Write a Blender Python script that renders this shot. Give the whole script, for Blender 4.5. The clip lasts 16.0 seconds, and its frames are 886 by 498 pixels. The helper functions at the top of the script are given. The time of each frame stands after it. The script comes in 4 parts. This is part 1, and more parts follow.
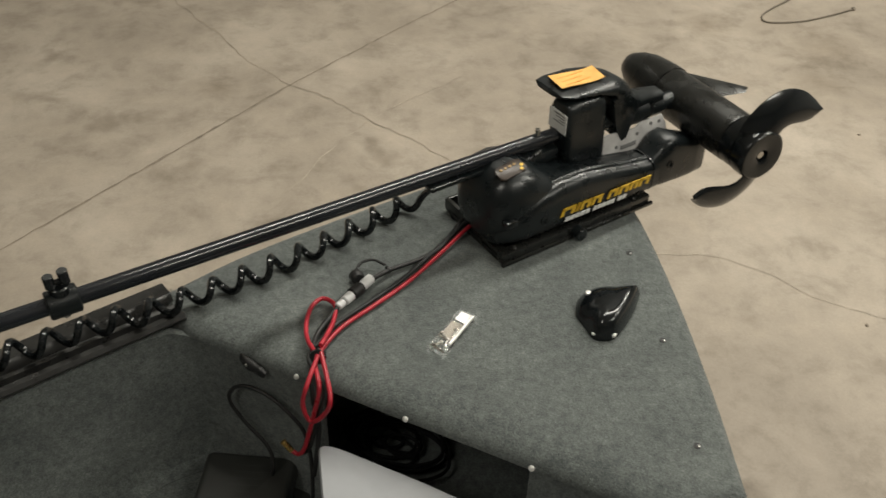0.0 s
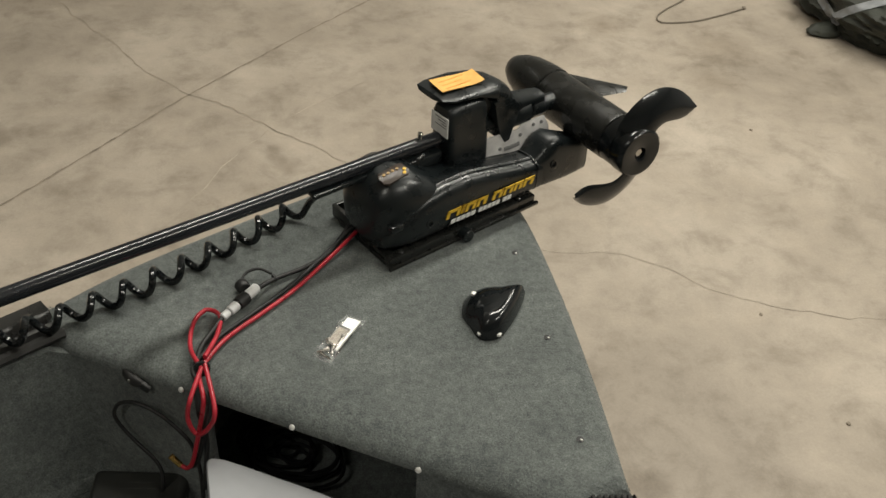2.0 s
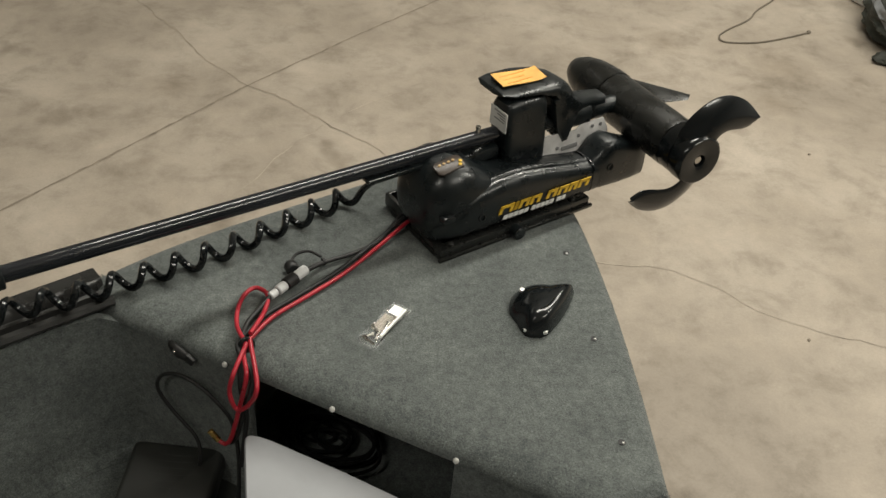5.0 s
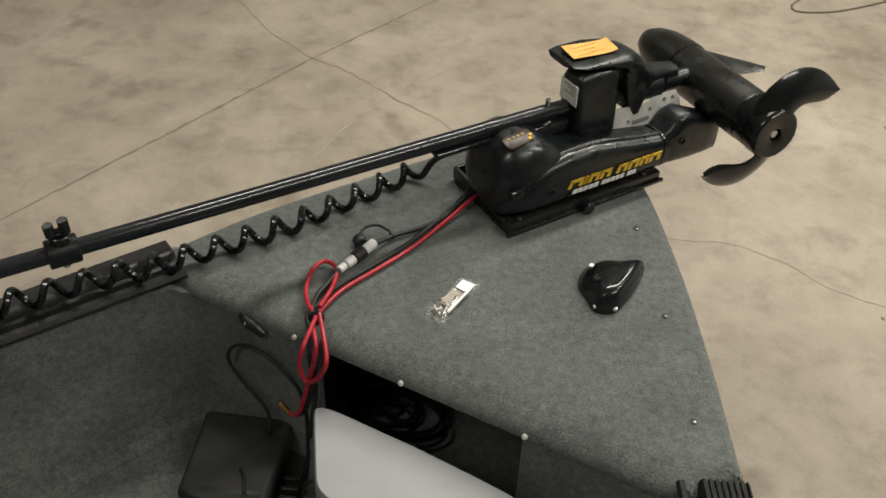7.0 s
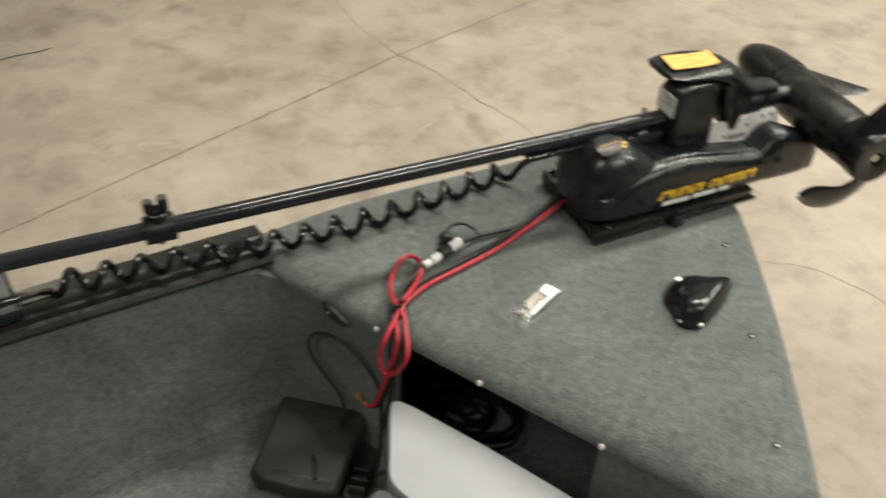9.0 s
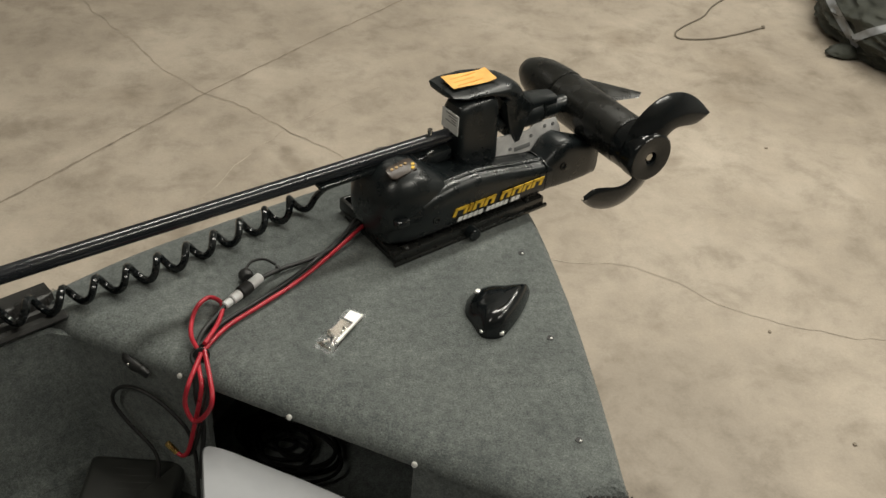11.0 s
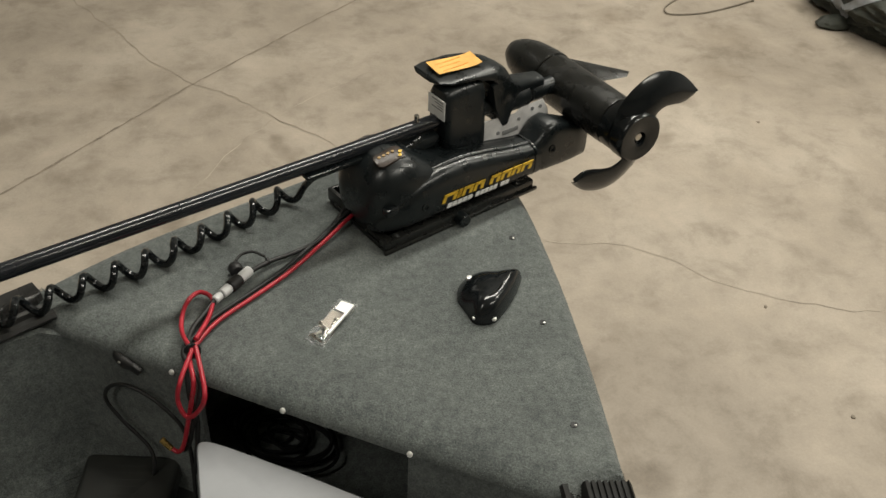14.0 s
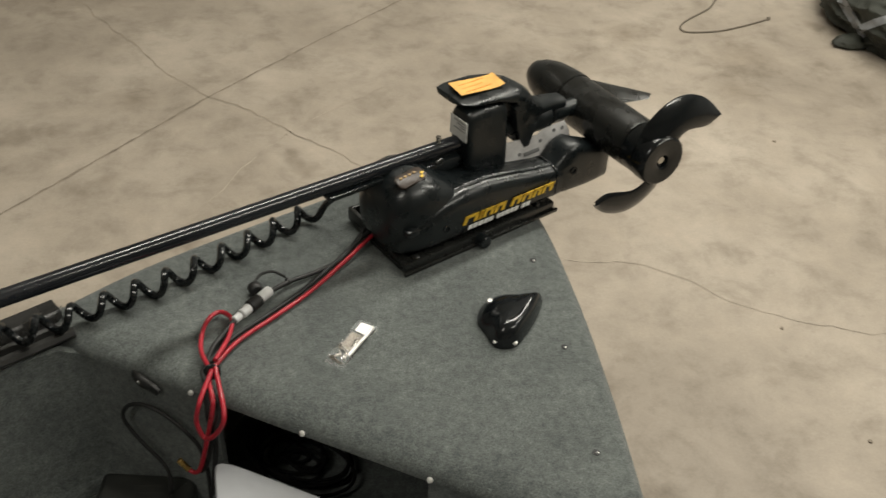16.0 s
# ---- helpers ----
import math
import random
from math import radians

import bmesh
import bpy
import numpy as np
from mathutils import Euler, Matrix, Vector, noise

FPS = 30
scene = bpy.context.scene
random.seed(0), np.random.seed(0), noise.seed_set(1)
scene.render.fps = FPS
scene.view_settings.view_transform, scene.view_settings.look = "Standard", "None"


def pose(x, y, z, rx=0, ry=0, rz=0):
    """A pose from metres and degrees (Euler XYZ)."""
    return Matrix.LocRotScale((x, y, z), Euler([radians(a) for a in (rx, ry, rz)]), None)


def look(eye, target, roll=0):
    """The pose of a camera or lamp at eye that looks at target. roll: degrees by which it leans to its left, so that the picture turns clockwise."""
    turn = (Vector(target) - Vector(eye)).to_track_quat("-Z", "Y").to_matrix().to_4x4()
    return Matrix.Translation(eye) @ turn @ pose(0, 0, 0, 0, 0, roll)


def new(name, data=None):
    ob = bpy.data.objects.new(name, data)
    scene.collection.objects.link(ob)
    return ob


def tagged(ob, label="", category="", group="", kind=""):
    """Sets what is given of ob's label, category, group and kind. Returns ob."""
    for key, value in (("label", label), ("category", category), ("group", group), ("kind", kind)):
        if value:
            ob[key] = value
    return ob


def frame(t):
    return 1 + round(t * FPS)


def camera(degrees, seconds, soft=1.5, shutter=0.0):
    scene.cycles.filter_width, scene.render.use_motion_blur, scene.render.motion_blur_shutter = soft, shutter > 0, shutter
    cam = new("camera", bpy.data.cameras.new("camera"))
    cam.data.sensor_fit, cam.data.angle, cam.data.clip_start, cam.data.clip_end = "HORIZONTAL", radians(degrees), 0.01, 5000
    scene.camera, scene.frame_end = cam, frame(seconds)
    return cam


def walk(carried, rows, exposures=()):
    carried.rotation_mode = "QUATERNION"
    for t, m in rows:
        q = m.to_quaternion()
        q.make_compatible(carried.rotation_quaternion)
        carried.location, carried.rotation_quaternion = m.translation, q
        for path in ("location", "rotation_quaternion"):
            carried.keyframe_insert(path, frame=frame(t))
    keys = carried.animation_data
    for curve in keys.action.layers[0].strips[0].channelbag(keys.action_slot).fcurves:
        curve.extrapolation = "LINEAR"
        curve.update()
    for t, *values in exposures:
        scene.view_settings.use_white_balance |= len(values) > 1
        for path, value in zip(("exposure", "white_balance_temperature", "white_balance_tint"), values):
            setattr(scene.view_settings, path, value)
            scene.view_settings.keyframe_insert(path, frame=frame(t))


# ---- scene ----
cam = camera(48.0, 16.0, shutter=0.3)

PATH = [
    (0, (-0.102, -0.368, 2.096), (0.019, 1.171, 0.824), 1.5),
    (0.5, (-0.049, -0.378, 2.091), (0.151, 1.152, 0.819), -0.5),
    (1, (-0.014, -0.378, 2.094), (0.172, 1.163, 0.833), -5.9),
    (1.5, (-0.054, -0.373, 2.105), (0.2, 1.176, 0.866), 2.3),
    (2, (-0.042, -0.38, 2.102), (0.234, 1.149, 0.842), 3.1),
    (2.5, (-0.036, -0.383, 2.095), (0.222, 1.137, 0.82), 3.1),
    (3, (-0.052, -0.389, 2.094), (0.164, 1.18, 0.873), 3.7),
    (3.5, (-0.056, -0.383, 2.085), (0.131, 1.181, 0.851), 4.4),
    (5.8, (-0.051, -0.395, 2.069), (0.143, 1.149, 0.813), 5.0),
    (6, (-0.041, -0.395, 2.068), (0.13, 1.143, 0.802), 4.1),
    (6.5, (-0.051, -0.383, 2.066), (0.083, 1.128, 0.763), 2.8),
    (7, (-0.068, -0.382, 2.067), (0.004, 1.141, 0.773), 2.5),
    (7.5, (-0.104, -0.384, 2.06), (-0.089, 1.126, 0.749), 3.7),
    (8, (-0.156, -0.405, 2.078), (-0.294, 1.07, 0.734), 3.8),
    (8.5, (-0.173, -0.423, 2.092), (-0.44, 1.028, 0.741), 2.9),
    (9, (-0.104, -0.385, 2.062), (-0.159, 1.138, 0.767), 3.4),
    (9.5, (-0.018, -0.392, 2.05), (0.218, 1.106, 0.746), 3.6),
    (10, (-0.031, -0.392, 2.071), (0.236, 1.147, 0.822), 5.2),
    (12.5, (-0.027, -0.394, 2.074), (0.208, 1.16, 0.836), 3.1),
    (13, (-0.021, -0.394, 2.073), (0.227, 1.152, 0.828), 2.9),
    (13.5, (-0.022, -0.389, 2.071), (0.235, 1.145, 0.813), 3.1),
    (14, (-0.018, -0.381, 2.074), (0.239, 1.146, 0.808), 3.0),
    (14.5, (-0.018, -0.38, 2.07), (0.239, 1.142, 0.799), 3.0),
    (15, (-0.049, -0.373, 2.055), (0.122, 1.147, 0.766), 2.7),
    (15.5, (-0.054, -0.371, 2.065), (0.099, 1.185, 0.817), 1.9),
    (16, (-0.036, -0.36, 2.081), (0.205, 1.183, 0.832), 3.3),
]
walk(cam, [(t, look(eye, target, roll)) for t, eye, target, roll in PATH],
     exposures=[(0, 0), (3.5, 0), (6, 0), (7, 0.05), (7.6, 0.2), (8.0, 0.32), (8.3, 0.55), (8.6, 0.62), (9.2, 0.45), (9.6, 0.12), (10, 0), (16, 0)])

# ---- world and lights ----
from mathutils.bvhtree import BVHTree

world = bpy.data.worlds.new("world")
scene.world = world
world.use_nodes = True
world.node_tree.nodes["Background"].inputs["Color"].default_value = (1.0, 0.93, 0.82, 1)
world.node_tree.nodes["Background"].inputs["Strength"].default_value = 0.12


def unseen_lamp(x, y, z, sx, sy, watts, turn=30):
    data = bpy.data.lights.new("unseen_lamp", "AREA")
    data.shape, data.size, data.size_y, data.energy = "RECTANGLE", sx, sy, watts
    data.color = (1.0, 0.967, 0.862)
    ob = new("unseen_lamp", data)
    ob.matrix_world = pose(x, y, z, 0, 0, turn)
    return ob


# No lamp is in view; the last two are added fill for sticker and lining.
for lx, ly, size, watts in ((1.7, 3.2, 5.0, 206), (-3.2, 4.6, 2.4, 9), (4.2, 1.6, 2.4, 96), (-2.4, -1.9, 2.4, 42), (2.8, -1.1, 2.4, 80)):
    unseen_lamp(lx, ly, 4.7, size, 0.4, watts)


# ---- materials ----
def make_mat(name, base, rough=0.5, metal=0.0, spec=0.5, coat=0.0):
    m = bpy.data.materials.new(name)
    m.use_nodes = True
    b = m.node_tree.nodes["Principled BSDF"]
    b.inputs["Base Color"].default_value = (*base, 1)
    b.inputs["Roughness"].default_value = rough
    b.inputs["Metallic"].default_value = metal
    b.inputs["Specular IOR Level"].default_value = spec
    b.inputs["Coat Weight"].default_value = coat
    return m, m.node_tree, b


def noise_node(nt, scale, detail=4.0, rough=0.6, dist=0.0):
    tc = nt.nodes.new("ShaderNodeNewGeometry")
    n = nt.nodes.new("ShaderNodeTexNoise")
    n.inputs["Scale"].default_value = scale
    n.inputs["Detail"].default_value = detail
    n.inputs["Roughness"].default_value = rough
    n.inputs["Distortion"].default_value = dist
    nt.links.new(tc.outputs["Position"], n.inputs["Vector"])
    return n


def ramp(nt, src, stops):
    r = nt.nodes.new("ShaderNodeValToRGB")
    els = r.color_ramp.elements
    while len(els) < len(stops):
        els.new(0.5)
    for e, (p, c) in zip(els, stops):
        e.position, e.color = p, (*c, 1)
    nt.links.new(src, r.inputs["Fac"])
    return r


def mix(nt, fac, a, b, mode="MIX"):
    n = nt.nodes.new("ShaderNodeMix")
    n.data_type, n.blend_type = "RGBA", mode
    if isinstance(fac, float):
        n.inputs[0].default_value = fac
    else:
        nt.links.new(fac, n.inputs[0])
    nt.links.new(a, n.inputs[6])
    nt.links.new(b, n.inputs[7])
    return n.outputs[2]


def bump(nt, b, src, strength, dist):
    n = nt.nodes.new("ShaderNodeBump")
    n.inputs["Strength"].default_value = strength
    n.inputs["Distance"].default_value = dist
    nt.links.new(src, n.inputs["Height"])
    nt.links.new(n.outputs["Normal"], b.inputs["Normal"])


def grained(name, base, rough=0.5, metal=0.0, spec=0.5, vary=0.25, scale=40.0, grain=900.0, depth=0.0004, strength=0.25, coat=0.0, rough_vary=0.12):
    """A surface with blotches of tone and gloss, and a fine grain."""
    m, nt, b = make_mat(name, base, rough, metal, spec, coat)
    big = noise_node(nt, scale, 5)
    lo = tuple(c * (1 - vary) for c in base)
    hi = tuple(min(1, c * (1 + vary)) for c in base)
    r = ramp(nt, big.outputs["Fac"], [(0.3, lo), (0.7, hi)])
    nt.links.new(r.outputs["Color"], b.inputs["Base Color"])
    mr = nt.nodes.new("ShaderNodeMapRange")
    mr.inputs["From Min"].default_value, mr.inputs["From Max"].default_value = 0.3, 0.7
    mr.inputs["To Min"].default_value, mr.inputs["To Max"].default_value = max(0.02, rough - rough_vary), min(1, rough + rough_vary)
    nt.links.new(big.outputs["Fac"], mr.inputs["Value"])
    nt.links.new(mr.outputs["Result"], b.inputs["Roughness"])
    fine = noise_node(nt, grain, 2)
    bump(nt, b, fine.outputs["Fac"], strength, depth)
    return m


def carpet_mat(name, dark, light):
    m, nt, b = make_mat(name, light, 0.95, 0, 0.15)
    fine = noise_node(nt, 330, 3, 0.72)
    mid = noise_node(nt, 75, 5, 0.65, 0.2)
    wide = noise_node(nt, 7, 4, 0.55)
    r1 = ramp(nt, fine.outputs["Fac"], [(0.32, tuple(c * 0.86 for c in dark)), (0.70, tuple(c * 1.06 for c in light))])
    r2 = ramp(nt, mid.outputs["Fac"], [(0.32, (0.70, 0.71, 0.72)), (0.68, (1.2, 1.2, 1.19))])
    r3 = ramp(nt, wide.outputs["Fac"], [(0.32, (0.74, 0.745, 0.755)), (0.68, (1.14, 1.14, 1.13))])
    c = mix(nt, 1.0, r1.outputs["Color"], r2.outputs["Color"], "MULTIPLY")
    c = mix(nt, 1.0, c, r3.outputs["Color"], "MULTIPLY")
    nt.links.new(c, b.inputs["Base Color"])
    b.inputs["Sheen Weight"].default_value = 0.25
    bump(nt, b, fine.outputs["Fac"], 0.45, 0.002)
    return m


def concrete_mat():
    m, nt, b = make_mat("concrete", (0.4, 0.34, 0.27), 0.6, 0, 0.35)
    wide = noise_node(nt, 1.1, 6, 0.62, 0.3)
    mid = noise_node(nt, 5.5, 8, 0.68, 0.25)
    fine = noise_node(nt, 120, 4, 0.7)
    spots = noise_node(nt, 3.1, 3, 0.5, 0.2)
    r1 = ramp(nt, wide.outputs["Fac"], [(0.28, (0.290, 0.248, 0.200)), (0.5, (0.387, 0.334, 0.272)), (0.72, (0.51, 0.447, 0.372))])
    r2 = ramp(nt, mid.outputs["Fac"], [(0.3, (0.72, 0.71, 0.69)), (0.5, (1, 1, 1)), (0.72, (1.14, 1.13, 1.12))])
    r3 = ramp(nt, spots.outputs["Fac"], [(0.26, (0.62, 0.6, 0.57)), (0.36, (1, 1, 1))])
    r4 = ramp(nt, fine.outputs["Fac"], [(0.3, (0.92, 0.92, 0.92)), (0.7, (1.05, 1.05, 1.05))])
    c = mix(nt, 1.0, r1.outputs["Color"], r2.outputs["Color"], "MULTIPLY")
    c = mix(nt, 0.8, c, mix(nt, 1.0, c, r3.outputs["Color"], "MULTIPLY"))
    c = mix(nt, 1.0, c, r4.outputs["Color"], "MULTIPLY")
    # oil and dirt stains with places of their own
    geo = nt.nodes.new("ShaderNodeNewGeometry")
    for px, py, rad, dark in ((-0.76, 3.23, 0.10, 0.75), (1.40, 3.75, 0.16, 0.80), (1.9, 3.5, 0.20, 0.86), (1.75, 3.2, 0.14, 0.86), (-2.0, 3.3, 0.16, 0.8), (-1.2, 4.4, 0.4, 0.82), (0.7, 4.6, 0.35, 0.85), (2.6, 2.5, 0.3, 0.85), (-2.5, 2.2, 0.25, 0.85)):
        dist = nt.nodes.new("ShaderNodeVectorMath")
        dist.operation = "DISTANCE"
        nt.links.new(geo.outputs["Position"], dist.inputs[0])
        dist.inputs[1].default_value = (px, py, 0)
        add = nt.nodes.new("ShaderNodeMath")
        add.operation = "MULTIPLY_ADD"
        nt.links.new(mid.outputs["Fac"], add.inputs[0])
        add.inputs[1].default_value = rad * 1.6
        nt.links.new(dist.outputs["Value"], add.inputs[2])
        st = ramp(nt, add.outputs["Value"], [(min(0.98, rad * 1.0), (dark, dark * 0.98, dark * 0.95)), (min(1.0, rad * 1.9), (1, 1, 1))])
        c = mix(nt, 1.0, c, st.outputs["Color"], "MULTIPLY")
    nt.links.new(c, b.inputs["Base Color"])
    rr = ramp(nt, mid.outputs["Fac"], [(0.3, (0.62, 0.62, 0.62)), (0.7, (0.42, 0.42, 0.42))])
    nt.links.new(rr.outputs["Color"], b.inputs["Roughness"])
    bump(nt, b, fine.outputs["Fac"], 0.15, 0.002)
    return m


CONCRETE = concrete_mat()
YARN = grained("grey_yarn", (0.156, 0.170, 0.164), 0.95, spec=0.1, vary=0.42, scale=70, strength=0.0, rough_vary=0.0)
CARPET = carpet_mat("grey_carpet", (0.0885, 0.098, 0.0945), (0.174, 0.190, 0.183))
WALL = grained("painted_wall", (0.58, 0.59, 0.59), 0.8, vary=0.1, scale=3, grain=200)
CEIL = grained("ceiling_paint", (0.78, 0.79, 0.79), 0.85, vary=0.08, scale=2, grain=100)
HULL = grained("hull_paint", (0.05, 0.055, 0.06), 0.35, 0.2, vary=0.2, scale=8)
BLACK = grained("black_plastic", (0.0080, 0.0108, 0.0118), 0.31, spec=0.5, vary=0.2, scale=30, grain=1100, depth=0.0002, strength=0.05)
SATIN = grained("satin_black_paint", (0.0115, 0.012, 0.011), 0.28, spec=0.55, vary=0.15, scale=22, grain=1600, depth=0.0002, strength=0.2)
GLOSS = grained("glossy_black", (0.007, 0.0088, 0.0098), 0.16, spec=0.5, vary=0.3, scale=18, grain=700, depth=0.0001, strength=0.1, rough_vary=0.06)
SHAFT = grained("black_shaft", (0.014, 0.016, 0.02), 0.17, spec=0.6, vary=0.3, scale=9, grain=500, depth=0.0001, strength=0.0, rough_vary=0.02)
STRIP = grained("worn_grey_metal", (0.24, 0.235, 0.215), 0.40, 0.8, vary=0.3, scale=12, grain=700)
RIBBED = grained("dimmed_ribbed_rubber", (0.012, 0.012, 0.011), 0.6, spec=0.25, vary=0.3, scale=30)
RAIL = grained("anodised_black_rail", (0.035, 0.035, 0.034), 0.30, 0.3, spec=0.6, vary=0.35, scale=14, grain=600)
RUBBER = grained("black_rubber", (0.014, 0.014, 0.014), 0.55, vary=0.3, scale=60)
# Darker copy of the black rubber: the locker's shade is put into its colour.
SHADED_JACKET = grained("shaded_black_jacket", (0.006, 0.006, 0.006), 0.7, spec=0.2, vary=0.3, scale=60)
PEDAL = grained("pedal_plastic", (0.02, 0.021, 0.019), 0.5, vary=0.25, scale=25, grain=800)
RED = grained("red_insulation", (0.43, 0.020, 0.036), 0.38, vary=0.18, scale=50)
ORANGE = grained("orange_label", (0.93, 0.5, 0.13), 0.5, vary=0.12, scale=60)
YELLOW = grained("yellow_print", (0.78, 0.5, 0.04), 0.45, vary=0.1, scale=80)
WHITE = grained("white_label", (0.82, 0.82, 0.8), 0.5, vary=0.06, scale=80)
# White non-metal base: the foil's reflection is put into the colour.
FOILMAT = grained("foil_with_gleam", (0.92, 0.92, 0.92), 0.25, 0.0, vary=0.1, scale=90)
GREYPRINT = grained("grey_print", (0.2, 0.2, 0.2), 0.6, vary=0.1, scale=80)
ALU = grained("brushed_aluminium", (0.74, 0.73, 0.72), 0.5, 0.2, vary=0.2, scale=30)
STEEL = grained("steel", (0.62, 0.6, 0.56), 0.22, 1.0, vary=0.15, scale=60)
# Pale, barely metallic base: the screws' gleam is put into the colour.
ZINC = grained("gleaming_screw", (0.8, 0.79, 0.76), 0.35, 0.35, vary=0.1, scale=90)
BRASS = grained("brass", (0.55, 0.36, 0.12), 0.3, 1.0, vary=0.15, scale=60)
GREYPLUG = grained("grey_plug", (0.72, 0.73, 0.73), 0.5, vary=0.1, scale=60)
VINYL = grained("light_grey_vinyl", (0.360, 0.370, 0.388), 0.6, vary=0.08, scale=12, grain=500, depth=0.0006)
VINYL_DARK = grained("dark_grey_vinyl", (0.1, 0.1, 0.1), 0.45, vary=0.12, scale=12, grain=500, depth=0.0006)
HEAD = grained("dark_metallic_plastic", (0.15, 0.143, 0.115), 0.2, 0.7, vary=0.25, scale=20, grain=900)
CLOTH = grained("dark_tarpaulin", (0.034, 0.037, 0.029), 0.7, vary=0.4, scale=14, grain=300, depth=0.002, strength=0.5)
TAPE = grained("reflective_tape", (0.24, 0.25, 0.26), 0.45, vary=0.2, scale=25)
CORD = grained("grey_cord", (0.19, 0.165, 0.13), 0.8, vary=0.2, scale=80)
JOINT = grained("dirty_joint", (0.25, 0.212, 0.165), 0.9, vary=0.3, scale=20)
FILM, _fnt, _fb = make_mat("clear_film", (0.97, 0.97, 0.97), 0.04)
_fb.inputs["Transmission Weight"].default_value = 0.97
_fb.inputs["IOR"].default_value = 1.2


# ---- mesh helpers ----
def mesh_ob(name, bm, material, smooth=True):
    me = bpy.data.meshes.new(name)
    bmesh.ops.recalc_face_normals(bm, faces=bm.faces)
    bm.to_mesh(me)
    bm.free()
    me.materials.append(material)
    if smooth:
        me.polygons.foreach_set("use_smooth", [True] * len(me.polygons))
        me.set_sharp_from_angle(angle=radians(40))
    return new(name, me)


def part(name, bm, material, parent, label=""):
    ob = mesh_ob(name, bm, material)
    ob.parent = parent
    return tagged(ob, label)


def thing(name, m, label, category, group="", kind=""):
    ob = new(name)
    ob.empty_display_size = 0.05
    ob.matrix_world = m
    return tagged(ob, label, category, group, kind)


def single(name, bm, material, label, category, group="", kind=""):
    return tagged(mesh_ob(name, bm, material), label, category, group, kind)


def block(x0, x1, y0, y1, z0, z1, bevel=0.003, seg=2, bm=None):
    out = bm or bmesh.new()
    tmp = bmesh.new()
    bmesh.ops.create_cube(tmp, size=1, matrix=Matrix.LocRotScale(((x0 + x1) / 2, (y0 + y1) / 2, (z0 + z1) / 2), None, (x1 - x0, y1 - y0, z1 - z0)))
    if bevel:
        bmesh.ops.bevel(tmp, geom=tmp.edges[:], offset=bevel, segments=seg, profile=0.5, affect="EDGES")
    merge(out, tmp)
    return out


def merge(out, tmp, m=None):
    me = bpy.data.meshes.new("tmp")
    if m is not None:
        tmp.transform(m)
    tmp.to_mesh(me)
    tmp.free()
    out.from_mesh(me)
    bpy.data.meshes.remove(me)


def loft(rings, caps=True, closed=True, bm=None):
    out = bm or bmesh.new()
    vs = [[out.verts.new(p) for p in ring] for ring in rings]
    n = len(vs[0])
    for a, b in zip(vs, vs[1:]):
        for i in range(n if closed else n - 1):
            j = (i + 1) % n
            out.faces.new((a[i], a[j], b[j], b[i]))
    if caps and closed:
        out.faces.new(vs[0])
        out.faces.new(vs[-1])
    return out


def lathe(profile, m=None, seg=32, bm=None):
    """Rings (radius, height) turned about z, then moved by m."""
    m = m or Matrix.Identity(4)
    rings = [[m @ Vector((max(r, 1e-4) * math.cos(2 * math.pi * i / seg), max(r, 1e-4) * math.sin(2 * math.pi * i / seg), h)) for i in range(seg)] for r, h in profile]
    return loft(rings, bm=bm)


def along(p, q):
    """The pose at p whose z axis points to q."""
    p, q = Vector(p), Vector(q)
    return Matrix.Translation(p) @ (q - p).to_track_quat("Z", "Y").to_matrix().to_4x4()


def rod(p, q, r, seg=20, chamfer=0.0, bm=None):
    d = (Vector(q) - Vector(p)).length
    c = chamfer or r * 0.12
    return lathe([(r - c, 0), (r, c), (r, d - c), (r - c, d)], along(p, q), seg, bm)


def smooth_path(pts, steps=8):
    """A Catmull-Rom line through the points."""
    p = [Vector(a) for a in pts]
    p = [p[0] * 2 - p[1]] + p + [p[-1] * 2 - p[-2]]
    out = []
    for i in range(1, len(p) - 2):
        a, b, c, d = p[i - 1:i + 3]
        for k in range(steps):
            t = k / steps
            out.append(0.5 * (2 * b + (c - a) * t + (2 * a - 5 * b + 4 * c - d) * t * t + (3 * b - a - 3 * c + d) * t ** 3))
    return out + [p[-2]]


def tube(pts, r, steps=8, seg=10, bm=None, taper=None):
    line = smooth_path(pts, steps) if steps else [Vector(a) for a in pts]
    rings, up = [], Vector((0, 0, 1))
    side = None
    for i, p in enumerate(line):
        d = (line[min(i + 1, len(line) - 1)] - line[max(i - 1, 0)]).normalized()
        if side is None:
            side = d.cross(up if abs(d.z) < 0.9 else Vector((1, 0, 0))).normalized()
        side = (side - d * side.dot(d)).normalized()
        top = side.cross(d)
        rr = r if taper is None else r * taper(i / (len(line) - 1))
        rings.append([p + (side * math.cos(2 * math.pi * k / seg) + top * math.sin(2 * math.pi * k / seg)) * rr for k in range(seg)])
    return loft(rings, bm=bm)


def prism(poly, z0, z1, bevel=0.0, seg=2, bm=None, m=None):
    """A flat outline (x, y) raised from z0 to z1."""
    tmp = bmesh.new()
    lo = [tmp.verts.new((x, y, z0)) for x, y in poly]
    hi = [tmp.verts.new((x, y, z1)) for x, y in poly]
    tmp.faces.new(lo[::-1])
    top = tmp.faces.new(hi)
    n = len(poly)
    for i in range(n):
        tmp.faces.new((lo[i], lo[(i + 1) % n], hi[(i + 1) % n], hi[i]))
    if bevel:
        bmesh.ops.bevel(tmp, geom=list(top.edges), offset=bevel, segments=seg, profile=0.5, affect="EDGES")
    out = bm or bmesh.new()
    merge(out, tmp, m)
    return out


